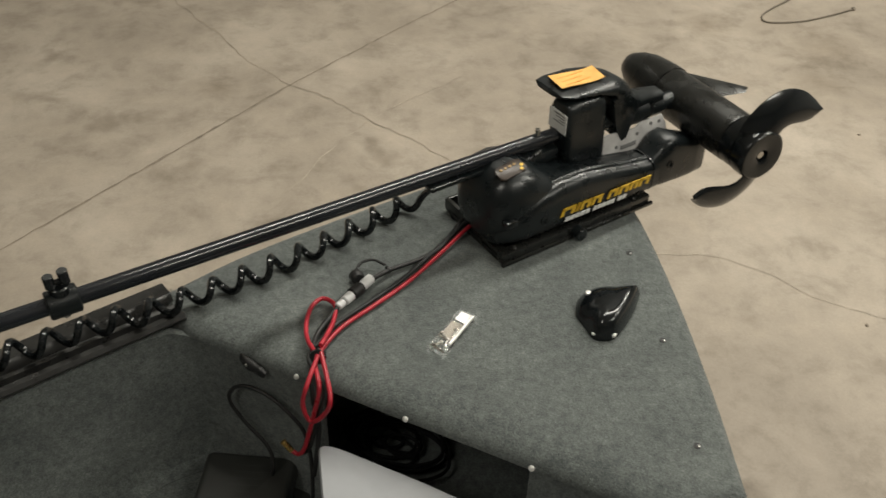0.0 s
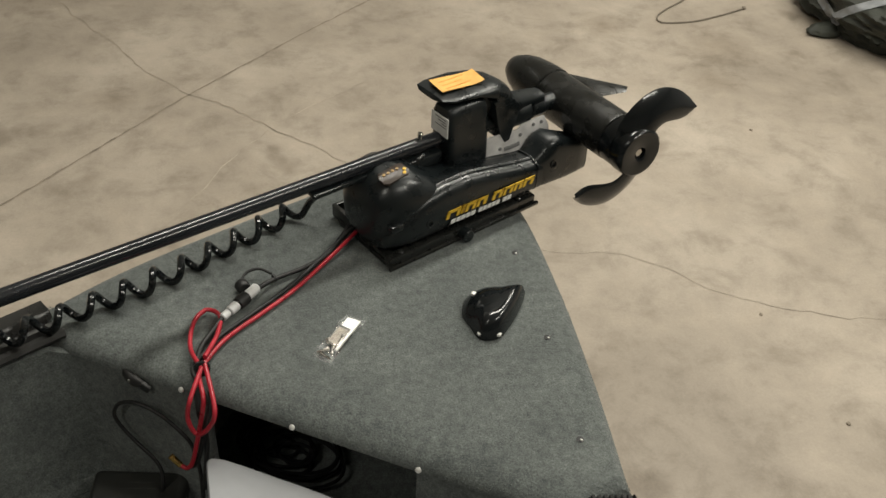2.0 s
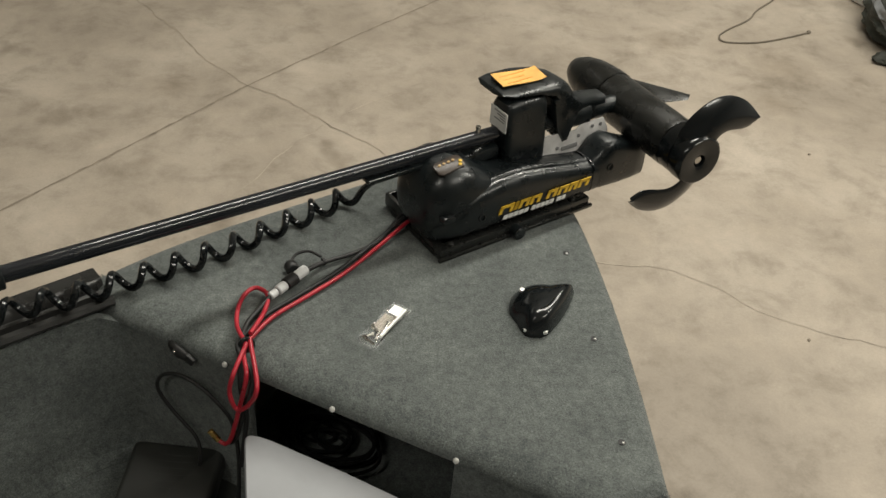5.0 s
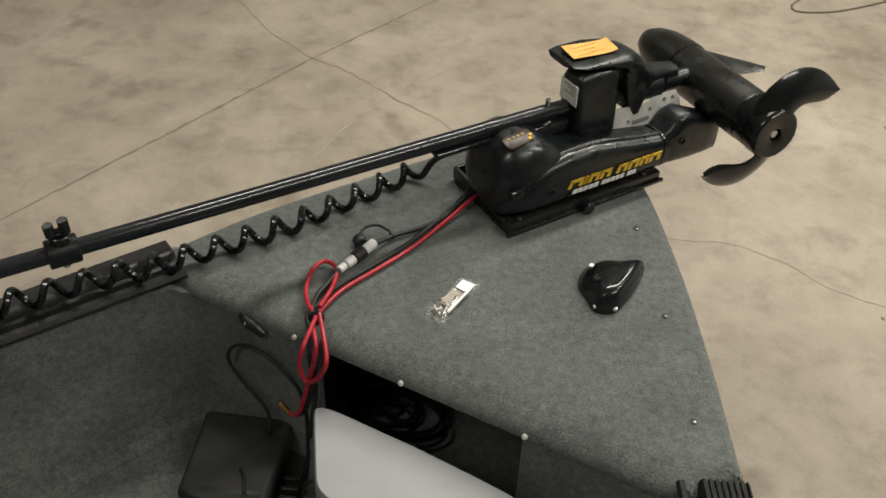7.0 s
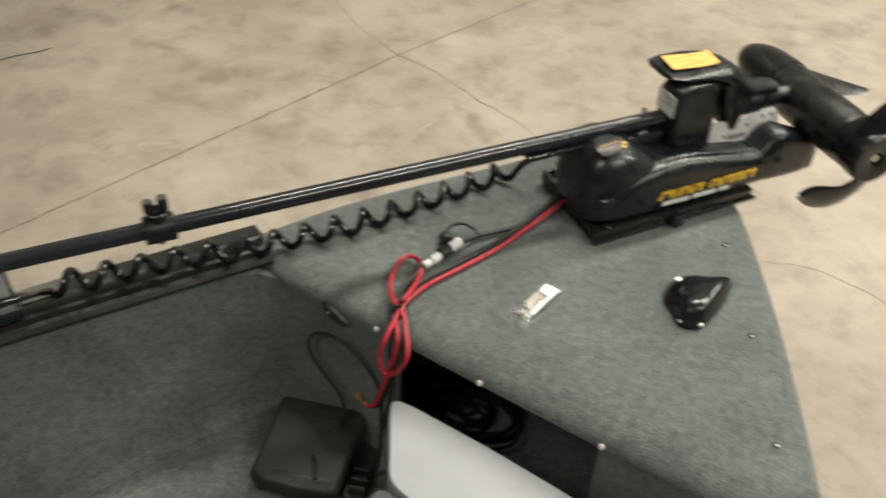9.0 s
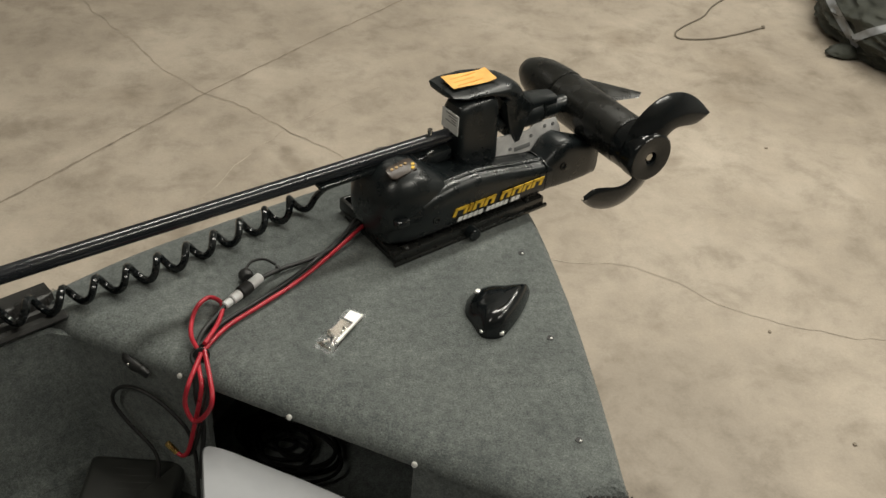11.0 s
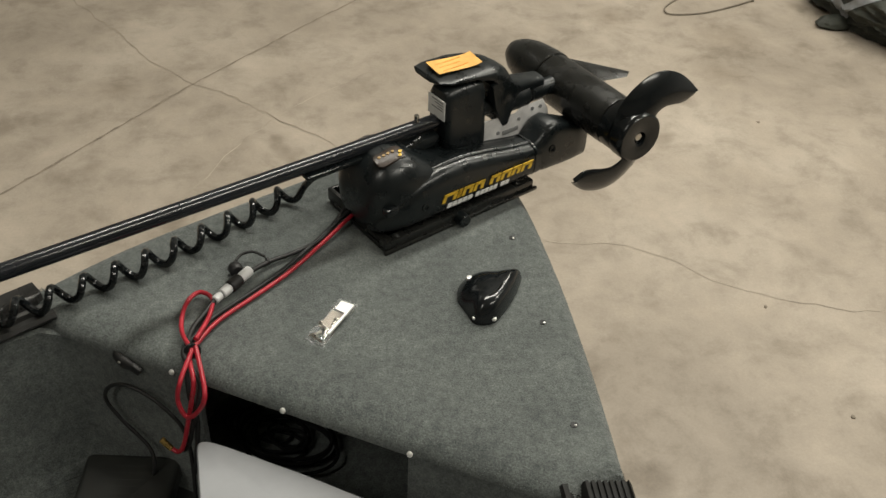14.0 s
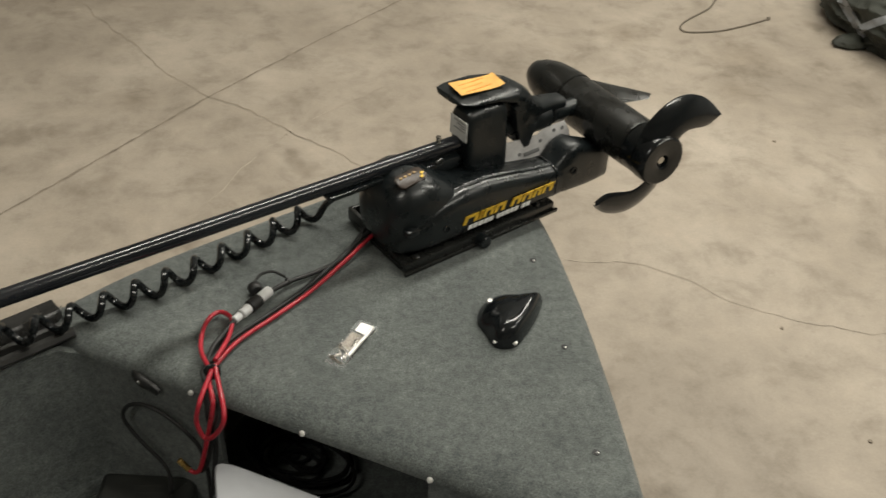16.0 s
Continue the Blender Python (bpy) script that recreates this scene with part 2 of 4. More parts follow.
def sweep(profile, path, bm=None):
    """A closed outline (outward, z) carried along a level line of (x, y, nx, ny)."""
    rings = [[(x + nx * o, y + ny * o, z) for o, z in profile] for x, y, nx, ny in path]
    return loft(rings, bm=bm)


# ---- the boat's own axes: forward A, starboard S ----
A = Vector((0.49, 0.872, 0)).normalized()
S = Vector((A.y, -A.x, 0))
DECK = 1.0
SOLE = 0.68
FACE = 0.485
MID = -0.352


def boat_xy(a, s):
    p = A * a + S * s
    return p.x, p.y


SIDE = [(0.50, 0.410), (0.30, 0.515), (0.107, 0.612), (-0.13, 0.702), (-0.5, 0.80), (-1.0, 0.87), (-1.7, 0.90)]


def side_line(sign):
    """Inner edge of the gunwale, with the outward normal."""
    pts = smooth_path([(*boat_xy(a, MID + sign * w), 0) for a, w in SIDE], 5)
    out = []
    for i, p in enumerate(pts):
        d = (pts[min(i + 1, len(pts) - 1)] - pts[max(i - 1, 0)]).normalized()
        n = Vector((-d.y, d.x, 0))
        if n.dot(S) * sign < 0:
            n = -n
        out.append((p.x, p.y, n.x, n.y))
    return out


# ---- the hall ----
bm = bmesh.new()
bmesh.ops.create_grid(bm, x_segments=8, y_segments=8, size=9)
floor = single("floor", bm, CONCRETE, "stained tan concrete hall floor with cracks and saw-cut joints", "floor", kind="structure")
for nm, x0, x1, y0, y1 in (("wall_north", -9, 9, 9, 9.2), ("wall_south", -9, 9, -9.2, -9), ("wall_east", 9, 9.2, -9, 9), ("wall_west", -9.2, -9, -9, 9)):
    single(nm, block(x0, x1, y0, y1, 0, 5, 0), WALL, "plain painted hall wall", "wall", kind="structure")
single("ceiling", block(-9, 9, -9, 9, 5.0, 5.2, 0), CEIL, "plain pale hall ceiling", "ceiling", kind="structure")


def floor_line(pts, width, wander, seed, name="crack", material=None):
    """A thin dirt-filled line in the concrete."""
    rnd = random.Random(seed)
    line = []
    for (x0, y0), (x1, y1) in zip(pts, pts[1:]):
        n = max(2, int(math.hypot(x1 - x0, y1 - y0) / 0.04))
        for i in range(n):
            t = i / n
            line.append((x0 + (x1 - x0) * t + rnd.uniform(-wander, wander), y0 + (y1 - y0) * t + rnd.uniform(-wander, wander)))
    line.append(pts[-1])
    out = bmesh.new()
    prev = None
    for i, (x, y) in enumerate(line):
        xa, ya = line[max(i - 1, 0)]
        xb, yb = line[min(i + 1, len(line) - 1)]
        d = Vector((xb - xa, yb - ya, 0)).normalized()
        w = width * rnd.uniform(0.4, 1.2) / 2
        l = out.verts.new((x - d.y * w, y + d.x * w, 0.0015))
        r = out.verts.new((x + d.y * w, y - d.x * w, 0.0015))
        if prev:
            out.faces.new((prev[0], prev[1], r, l))
        prev = (l, r)
    return part(name, out, material or JOINT, floor)


WORN = grained("worn_crack", (0.325, 0.277, 0.218), 0.9, vary=0.3, scale=6)
FAINT = grained("faint_crack", (0.42, 0.364, 0.295), 0.9, vary=0.35, scale=5)
DARKLINE = grained("dark_crack", (0.11, 0.093, 0.07), 0.9, vary=0.4, scale=5)
floor_line([(-2.6, 0.77), (-1.94, 1.53), (-1.287, 2.286), (-0.921, 2.712), (-0.465, 3.25), (-0.058, 3.686), (0.381, 4.129), (1.2, 5.0)], 0.010, 0.003, 1, "joint")
floor_line([(-1.25, 4.35), (-0.81, 3.70), (-0.66, 3.45), (-0.465, 3.25), (-0.294, 3.13), (-0.125, 2.95), (0.01, 2.84), (0.40, 2.42)], 0.006, 0.010, 2, "crack", WORN)
floor_line([(-0.46, 2.45), (-0.341, 2.67), (-0.274, 2.797), (-0.137, 2.976), (-0.002, 3.11), (0.25, 3.30)], 0.005, 0.008, 4, "crack", FAINT)
floor_line([(0.40, 2.30), (0.58, 2.17), (0.76, 2.126), (0.985, 2.10), (1.13, 2.01), (1.28, 1.87), (1.42, 1.79), (1.614, 1.717), (1.9, 1.66), (2.4, 1.5)], 0.0038, 0.007, 5, "crack", FAINT)
floor_line([(-2.22, 2.74), (-2.17, 2.81), (-2.08, 2.91), (-1.98, 3.0), (-1.86, 3.09)], 0.012, 0.006, 7, "crack", DARKLINE)

# ---- the boat ----
boat = thing("boat", Matrix.Identity(4), "open fishing boat bow lined with grey carpet", "boat")
port, star = side_line(-1), side_line(1)
bowline = [(0.386, 0.42), (0.390, 0.55), (0.391, 0.66), (0.388, 0.83), (0.372, 1.04), (0.345, 1.135), (0.278, 1.222), (0.172, 1.245), (0.07, 1.206),
           (-0.031, 1.151), (-0.231, 1.037), (-0.36, 0.955), (-0.470, 0.868)]
bow = [(p.x, p.y) for p in smooth_path([(x, y, 0) for x, y in bowline], 4)]
aft = [boat_xy(FACE, s) for s in (-0.80, -0.6, -0.4, -0.2, 0.0, 0.085)]
deck_poly = bow + aft
ROLL, DROP, BOW_ROLL = 0.056, 0.028, 0.026


def inset(poly, f):
    """The outline moved inwards by f of the roll, which is wider along the aft edge."""
    out, n = [], len(poly)
    mid = Vector((0.05, 0.8))
    for i in range(n):
        p = Vector(poly[i])
        n0 = Vector((p.y - poly[i - 1][1], poly[i - 1][0] - p.x)).normalized()
        q = poly[(i + 1) % n]
        n1 = Vector((q[1] - p.y, p.x - q[0])).normalized()
        n0 = -n0 if n0.dot(p - mid) < 0 else n0
        n1 = -n1 if n1.dot(p - mid) < 0 else n1
        m = (n0 + n1).normalized()
        out.append(p - m * f * (ROLL if i >= len(bow) else BOW_ROLL) / max(0.6, m.dot(n0)))
    return out


rings = [[(x, y, DECK - DROP - 0.0005) for x, y in inset(deck_poly, 0.4)], [(x, y, DECK - DROP - 0.0005) for x, y in deck_poly]]
for k in range(0, 11):
    a = math.pi / 2 * k / 10
    rings.append([(p.x, p.y, DECK - DROP + DROP * math.sin(a)) for p in inset(deck_poly, 1 - math.cos(a))])
bm = loft(rings)
part("bow_deck", bm, CARPET, boat, "grey carpeted raised bow deck")

# panel under the deck's aft edge, with the locker's opening
HOLE = (-0.505, -0.163)


def athwart(s0, s1, a0, a1, z0, z1, bevel=0.004):
    return block(s0, s1, a0, a1, z0, z1, bevel)


BOATM = Matrix(((S.x, A.x, 0, 0), (S.y, A.y, 0, 0), (0, 0, 1, 0), (0, 0, 0, 1)))
for s0, s1, z0, z1 in ((HOLE[1], 0.085, SOLE - 0.02, DECK - DROP), (HOLE[0], HOLE[1], SOLE - 0.02, 0.70)):
    bm = athwart(s0, s1, FACE + 0.001, FACE + 0.02, z0, z1)
    bm.transform(BOATM)
    part("front_panel", bm, CARPET, boat)
bm = athwart(-0.62, -0.08, FACE + 0.02, 0.80, 0.68, 0.697)
bm.transform(BOATM)
part("locker_floor", bm, CARPET, boat)
for s0, s1, a0, a1 in ((-0.62, -0.60, 0.506, 0.80), (-0.10, -0.08, 0.506, 0.80), (-0.6, -0.10, 0.78, 0.80)):
    bm = athwart(s0, s1, a0, a1, 0.697, 0.9715)
    bm.transform(BOATM)
    part("locker_wall", bm, CARPET, boat)

# cockpit sole, and side linings that run round the corner on to the front panel
sole = [(x, y) for x, y, _, _ in port] + [(x, y) for x, y, _, _ in reversed(star)]
part("sole", prism(sole, SOLE - 0.03, SOLE), CARPET, boat, "grey carpeted cockpit floor")


def lining(line, end, corner):
    """Carpet from the stern along the side, round the corner and along the front panel to its end."""
    pts = [Vector((x - nx * 0.002, y - ny * 0.002, 0)) for x, y, nx, ny in reversed(line)]
    pts = [p for p in pts if p.dot(A) < 0.45]
    for s in (corner, corner + (end - corner) * 0.3, corner + (end - corner) * 0.65, end):
        pts.append(Vector((*boat_xy(FACE + 0.001, s), 0)))
    pts = smooth_path(pts, 3)
    out = []
    for i, p in enumerate(pts):
        d = (pts[min(i + 1, len(pts) - 1)] - pts[max(i - 1, 0)]).normalized()
        n = Vector((-d.y, d.x, 0))
        if n.dot(p - Vector((*boat_xy(-0.3, MID), 0))) < 0:
            n = -n
        lean = max(0.0, min(1.0, (0.45 - p.dot(A)) / 0.5))
        lean = 0.065 * lean * lean * (3 - 2 * lean)
        fade = max(0.0, min(1.0, (p.dot(A) - 0.466) / 0.018))
        top = DECK - 0.014 - 0.015 * fade * fade * (3 - 2 * fade)
        prof = [(0.0, top), (0.012, top), (0.012, SOLE - 0.02), (-lean - 0.035, SOLE - 0.02), (-lean - 0.035, SOLE + 0.002),
                (-lean - 0.012, SOLE + 0.01), (-lean, SOLE + 0.035)]
        out.append([(p.x + n.x * o, p.y + n.y * o, z) for o, z in prof])
    return loft(out)


part("side_lining", lining(port, HOLE[0], -0.745), CARPET, boat)
part("side_lining", lining(star, 0.06, 0.05), CARPET, boat)
lid = [(-0.575, 0.578), (-0.27, 0.406), (-0.56, -0.11), (-1.30, 0.20)]
part("hatch_lid", prism(lid, SOLE - 0.005, SOLE + 0.007, 0.005, 3), CARPET, boat, "grey carpeted hatch lid in the cockpit floor")
# black extruded gunwale rails; starboard is darkened in its material, where reflection is weaker
rail_prof = [(-0.006, 0.994), (-0.008, 1.0), (-0.004, 1.006), (0.003, 1.006), (0.006, 0.991), (0.020, 0.991), (0.023, 1.006)]
for k in range(7):
    o = 0.026 + 0.0084 * k
    rail_prof += [(o, 1.010 - 0.0006 * k), (o + 0.0046, 1.010 - 0.0006 * k), (o + 0.0054, 1.0055 - 0.0006 * k), (o + 0.0076, 1.0055 - 0.0006 * k)]
rail_prof += [(0.086, 1.006), (0.092, 0.995), (0.090, 0.94), (0.075, 0.935), (0.07, 0.965), (0.02, 0.975)]
smooth_prof = [(-0.006, 0.994), (-0.008, 1.0), (-0.004, 1.006), (0.006, 1.006), (0.010, 0.994), (0.020, 0.992), (0.024, 1.001), (0.030, 1.002), (0.033, 0.995),
               (0.040, 0.995), (0.044, 1.006), (0.050, 1.011), (0.083, 1.007), (0.088, 1.003), (0.092, 0.995), (0.090, 0.94), (0.075, 0.935), (0.07, 0.965), (0.02, 0.975)]
part("gunwale_rail", sweep(smooth_prof, port), RAIL, boat, "black extruded metal gunwale rail")
part("gunwale_rail", sweep(rail_prof, star), RIBBED, boat, "black gunwale rail with a ribbed rubber insert")
# bare grey strip on the port rail, aft of the motor's bracket
strip = [q for q in port if q[0] * A.x + q[1] * A.y < 0.24]
part("rail_strip", sweep([(0.047, 1.0125), (0.084, 1.0095), (0.0865, 1.006), (0.047, 1.007)], strip), STRIP, boat, "bare grey metal strip on the rail")
# hull skin, from the rim down to the keel
rim_pts = [(x + nx * 0.07, y + ny * 0.07) for x, y, nx, ny in reversed(star)] + [(x * 0.985, y * 0.985) for x, y in bow] + [(x + nx * 0.07, y + ny * 0.07) for x, y, nx, ny in port]
keel_a = [max(-1.7, min(0.85, p[0] * A.x + p[1] * A.y - 0.25)) for p in rim_pts]
rings = []
for k, (f, z) in enumerate(((0.0, 0.955), (0.03, 0.72), (0.10, 0.45), (0.45, 0.15), (1.0, 0.0))):
    ring = []
    for (x, y), a in zip(rim_pts, keel_a):
        kx, ky = boat_xy(a, MID)
        ring.append((x + (kx - x) * f, y + (ky - y) * f, z))
    rings.append(ring)
part("hull", loft(rings, closed=False), HULL, boat, "dark painted hull")


def deck_screw(x, y, z, nrm, r=0.0045, material=None):
    p = Vector((x, y, z))
    bm = lathe([(r, 0), (r, 0.0008), (r * 0.7, 0.0018), (0.0001, 0.0022)], along(p, p + Vector(nrm)), 12)
    return part("screw", bm, material or ZINC, boat, "small bright disc of a screw head and its glint")


for s in (-0.545, -0.358, -0.159):
    x, y = boat_xy(FACE - 0.0005, s)
    deck_screw(x, y, 0.9765, (-A.x, -A.y, 0.6), 0.0046)
# Dark discs paint the shade of the recesses, small offset pale discs the glint.
for x, y in ((0.333, 0.72), (0.333, 0.510), (0.324, 0.934)):
    bm = lathe([(0.0055, 0), (0.0055, 0.0006), (0.0001, 0.0008)], pose(x, y, DECK + 0.0005), 12)
    part("recess_shade", bm, RUBBER, boat, "dark disc for the shade in a screw recess")
    deck_screw(x + 0.0015, y - 0.002, DECK + 0.001, (0, 0, 1), 0.0021)


# ---- the trolling motor, in its own axes: x along the shaft to the bow, y across, z up ----
MOTORM = pose(0.094, 0.873, DECK, 0, 0, 30)
motor = thing("trolling_motor", MOTORM, "black electric trolling motor stowed flat on the bow deck", "trolling motor")

# tray that is bolted to the deck
bm = block(0.024, 0.356, 0.026, 0.046, 0.0, 0.022, 0.003)
block(0.10, 0.356, 0.185, 0.207, 0.0, 0.022, 0.003, bm=bm)
block(0.024, 0.356, 0.044, 0.187, 0.0, 0.010, 0.002, bm=bm)
block(0.026, 0.044, 0.044, 0.125, 0.008, 0.020, 0.003, bm=bm)
block(0.020, 0.362, 0.021, 0.028, 0.0, 0.007, 0.002, bm=bm)
tray = part("mount_tray", bm, SATIN, motor, "black metal mounting tray")
bm = block(0.032, 0.090, 0.148, 0.155, 0.004, 0.030, 0.002)
block(0.028, 0.090, 0.202, 0.209, 0.004, 0.030, 0.002, bm=bm)
block(0.026, 0.034, 0.148, 0.209, 0.004, 0.030, 0.002, bm=bm)
part("pull_bracket", bm, SATIN, motor)
part("mount_knob", rod((0.182, 0.008, 0.012), (0.182, 0.028, 0.012), 0.012), BLACK, motor)
for x in (0.05, 0.32):
    part("bolt", lathe([(0.006, 0), (0.006, 0.003), (0.003, 0.005), (0.0001, 0.005)], pose(x, 0.035, 0.022), 10), SATIN, motor)

# drive housing: a rounded body that is high at the stern end
def body_ring(x, y0, y1, z0, z1, square=3.2, n=36):
    out = []
    for i in range(n):
        a = 2 * math.pi * i / n
        c, s = math.cos(a), math.sin(a)
        px = math.copysign(abs(c) ** (2 / square), c)
        pz = math.copysign(abs(s) ** (2 / square), s)
        out.append((x, (y0 + y1) / 2 + px * (y1 - y0) / 2, (z0 + z1) / 2 + pz * (z1 - z0) / 2))
    return out


stations = [(0.012, 0.090, 0.132, 0.045, 0.085, 2.4), (0.014, 0.072, 0.150, 0.034, 0.106, 2.5), (0.021, 0.056, 0.164, 0.026, 0.128, 2.6), (0.034, 0.045, 0.175, 0.022, 0.145, 2.7),
            (0.052, 0.039, 0.181, 0.020, 0.155, 2.8), (0.078, 0.036, 0.184, 0.020, 0.157, 2.8), (0.105, 0.036, 0.185, 0.020, 0.149, 2.9), (0.135, 0.038, 0.184, 0.020, 0.131, 3.0),
            (0.165, 0.040, 0.182, 0.020, 0.116, 3.2), (0.220, 0.040, 0.176, 0.020, 0.108, 3.2), (0.290, 0.040, 0.150, 0.022, 0.098, 3.2), (0.345, 0.040, 0.125, 0.024, 0.088, 3.2),
            (0.368, 0.042, 0.115, 0.026, 0.086, 3.2)]
part("housing", loft([body_ring(*st) for st in stations]), BLACK, motor, "black moulded drive housing")
# swelling along the near side
BULGE = [(0.024, 0.050), (0.030, 0.060), (0.050, 0.078), (0.075, 0.096), (0.105, 0.110), (0.150, 0.1165), (0.200, 0.117), (0.250, 0.109), (0.300, 0.098), (0.345, 0.090), (0.372, 0.087)]
rings = []
for k, (x, zt) in enumerate(BULGE):
    inset = 0.034 * max(0, 1 - k / 3.5) ** 1.6
    rings.append(body_ring(x, 0.0285 + inset, 0.095, 0.024, zt, 3.6, 36))
part("side_bulge", loft(rings), BLACK, motor)
# raised arch line along the top of the flank
part("arch_rib", tube([(x + 0.004, 0.054, zt - 0.0045) for x, zt in BULGE[2:]], 0.0075, 8, 14), BLACK, motor)
# nose shroud at the bow end
stations = [(0.356, 0.034, 0.090, 0.030, 0.086), (0.374, 0.030, 0.092, 0.024, 0.104), (0.388, 0.028, 0.092, 0.022, 0.120), (0.404, 0.028, 0.092, 0.021, 0.124),
            (0.428, 0.028, 0.090, 0.020, 0.113), (0.462, 0.029, 0.088, 0.020, 0.098), (0.488, 0.031, 0.086, 0.021, 0.091), (0.494, 0.036, 0.081, 0.026, 0.085)]
part("nose_shroud", loft([body_ring(*st, 4.0) for st in stations]), BLACK, motor)
part("shroud_seam", loft([body_ring(0.356, 0.0275, 0.094, 0.024, 0.092, 3.6, 36), body_ring(0.359, 0.0275, 0.094, 0.024, 0.092, 3.6, 36)]), GLOSS, motor)
for x, y, z in ((0.108, 0.0285, 0.062), (0.395, 0.0275, 0.074)):
    bm = lathe([(0.0075, 0.0), (0.0075, 0.004), (0.005, 0.004), (0.005, 0.001), (0.0001, 0.001)], along((x, y + 0.002, z), (x, y - 1, z + 0.2)), 18)
    part("screw_recess", bm, GLOSS, motor)
bm = block(0.030, 0.054, 0.030, 0.048, 0.070, 0.084, 0.003)
part("cable_port", bm, GLOSS, motor)
# small key panel on the high end
PANEL = pose(0.066, 0.080, 0.1520, 14, -2, 5) @ Matrix.Diagonal((0.86, 0.66, 1, 1))
bm = prism([(-0.034, -0.016), (-0.026, -0.024), (0.026, -0.022), (0.034, -0.012), (0.032, 0.014), (0.024, 0.02), (-0.026, 0.018), (-0.033, 0.01)], 0, 0.0035, 0.001, m=PANEL)
panel = part("key_panel", bm, grained("brown_panel", (0.035, 0.022, 0.015), 0.35, vary=0.15, scale=60), motor, "brown key panel with small lamps")
for i in range(4):
    bm = lathe([(0.0035, 0.0035), (0.0035, 0.005), (0.0001, 0.0056)], PANEL @ pose(-0.02 + 0.011 * i, 0.006, 0), 12)
    part("key", bm, grained("dim_key", (0.42, 0.27, 0.1), 0.5), panel)
for x, y in ((0.026, -0.004), (0.020, -0.014)):
    part("key", lathe([(0.0042, 0.0035), (0.0042, 0.0048), (0.0001, 0.0054)], PANEL @ pose(x, y, 0), 14), YELLOW, panel)

# lettering on the flank, as plain slanted bars
FLANK = Matrix.Translation((0.140, 0.0275, 0.052)) @ Matrix.Rotation(radians(-1.0), 4, "Z") @ Matrix.Rotation(radians(86), 4, "X")


for k, (x, w) in enumerate(((0.0, 0.029), (0.032, 0.007), (0.042, 0.022), (0.067, 0.022), (0.103, 0.022), (0.128, 0.022), (0.153, 0.019), (0.175, 0.024))):
    bm = bmesh.new()
    for x0, x1, z0, z1 in ((x, x + 0.0065, 0.004, 0.0185), (x + w - 0.0065, x + w, 0.004, 0.0185), (x, x + w, 0.0140, 0.0190)):
        prism([(x0 + z0 * 0.42, z0), (x1 + z0 * 0.42, z0), (x1 + z1 * 0.42, z1), (x0 + z1 * 0.42, z1)], 0, 0.0018, bm=bm)
    bm.transform(FLANK)
    part("maker_mark", bm, YELLOW, motor, "plain yellow slanted bars of a maker's mark")
for x, w in ((0.012, 0.056), (0.074, 0.050), (0.130, 0.021)):
    bm = bmesh.new()
    n = max(2, round(w / 0.0105))
    for i in range(n):
        x0 = x + i * w / n
        prism([(x0, -0.0085), (x0 + w / n - 0.0022, -0.0085), (x0 + w / n + 0.0004, -0.0012), (x0 + 0.0026, -0.0012)], 0, 0.0016, bm=bm)
    bm.transform(FLANK)
    part("model_mark", bm, WHITE, motor, "plain white bars of a model mark")

# upright block that grips the shaft
stations = [(0.075, 0.198, 0.288, 0.086, 0.148), (0.17, 0.195, 0.284, 0.087, 0.147), (0.206, 0.194, 0.281, 0.089, 0.145), (0.217, 0.197, 0.278, 0.093, 0.141), (0.222, 0.205, 0.270, 0.100, 0.134)]


def upright_ring(z, x0, x1, y0, y1, sq=6.0, n=40):
    return [(p[1], p[2], z) for p in body_ring(0, x0, x1, y0, y1, sq, n)]


part("shaft_block", loft([upright_ring(*st) for st in stations]), BLACK, motor, "black upright shaft block")
bm = prism([(-0.023, -0.019), (0.023, -0.019), (0.023, 0.019), (-0.023, 0.019)], 0, 0.0012, 0)
bm.transform(Matrix.Translation((0.1925, 0.116, 0.187)) @ Matrix.Rotation(radians(-90), 4, "Y") @ Matrix.Rotation(radians(90), 4, "Z"))
sticker = part("sticker", bm, WHITE, motor, "white rating sticker with small print")
for i in range(4):
    tmp = prism([(-0.018, 0), (0.012 - 0.008 * (i % 3), 0), (0.012 - 0.008 * (i % 3), 0.0018), (-0.018, 0.0018)], 0.0013, 0.0017, 0)
    tmp.transform(Matrix.Translation((0.1925, 0.116, 0.187)) @ Matrix.Rotation(radians(-90), 4, "Y") @ Matrix.Rotation(radians(90), 4, "Z") @ Matrix.Translation((0, -0.015 + i * 0.005, 0)))
    part("print_line", tmp, GREYPRINT, sticker)

# hooked cradle over the block, with the orange tag on it
rings = []
for x, z, y0, y1, th in ((0.190, 0.230, 0.130, 0.176, 0.004), (0.194, 0.234, 0.112, 0.186, 0.006), (0.212, 0.2355, 0.098, 0.190, 0.008), (0.262, 0.2375, 0.092, 0.188, 0.014),
                         (0.296, 0.238, 0.090, 0.180, 0.030), (0.316, 0.235, 0.090, 0.170, 0.052), (0.334, 0.224, 0.092, 0.160, 0.062), (0.348, 0.204, 0.094, 0.150, 0.056), (0.37, 0.186, 0.099, 0.144, 0.036), (0.43, 0.176, 0.102, 0.138, 0.024)):
    rings.append([(x, p[1], p[2]) for p in body_ring(0, y0, y1, z - th, z, 3.0, 28)])
cradle = part("cradle", loft(rings), BLACK, motor, "black hooked cradle")
bm = prism([(-0.028, 0.030), (0.006, 0.036), (0.030, 0.014), (0.034, -0.010), (0.016, -0.062), (0.004, -0.064), (-0.016, -0.02)], 0, 0.05, 0.004)
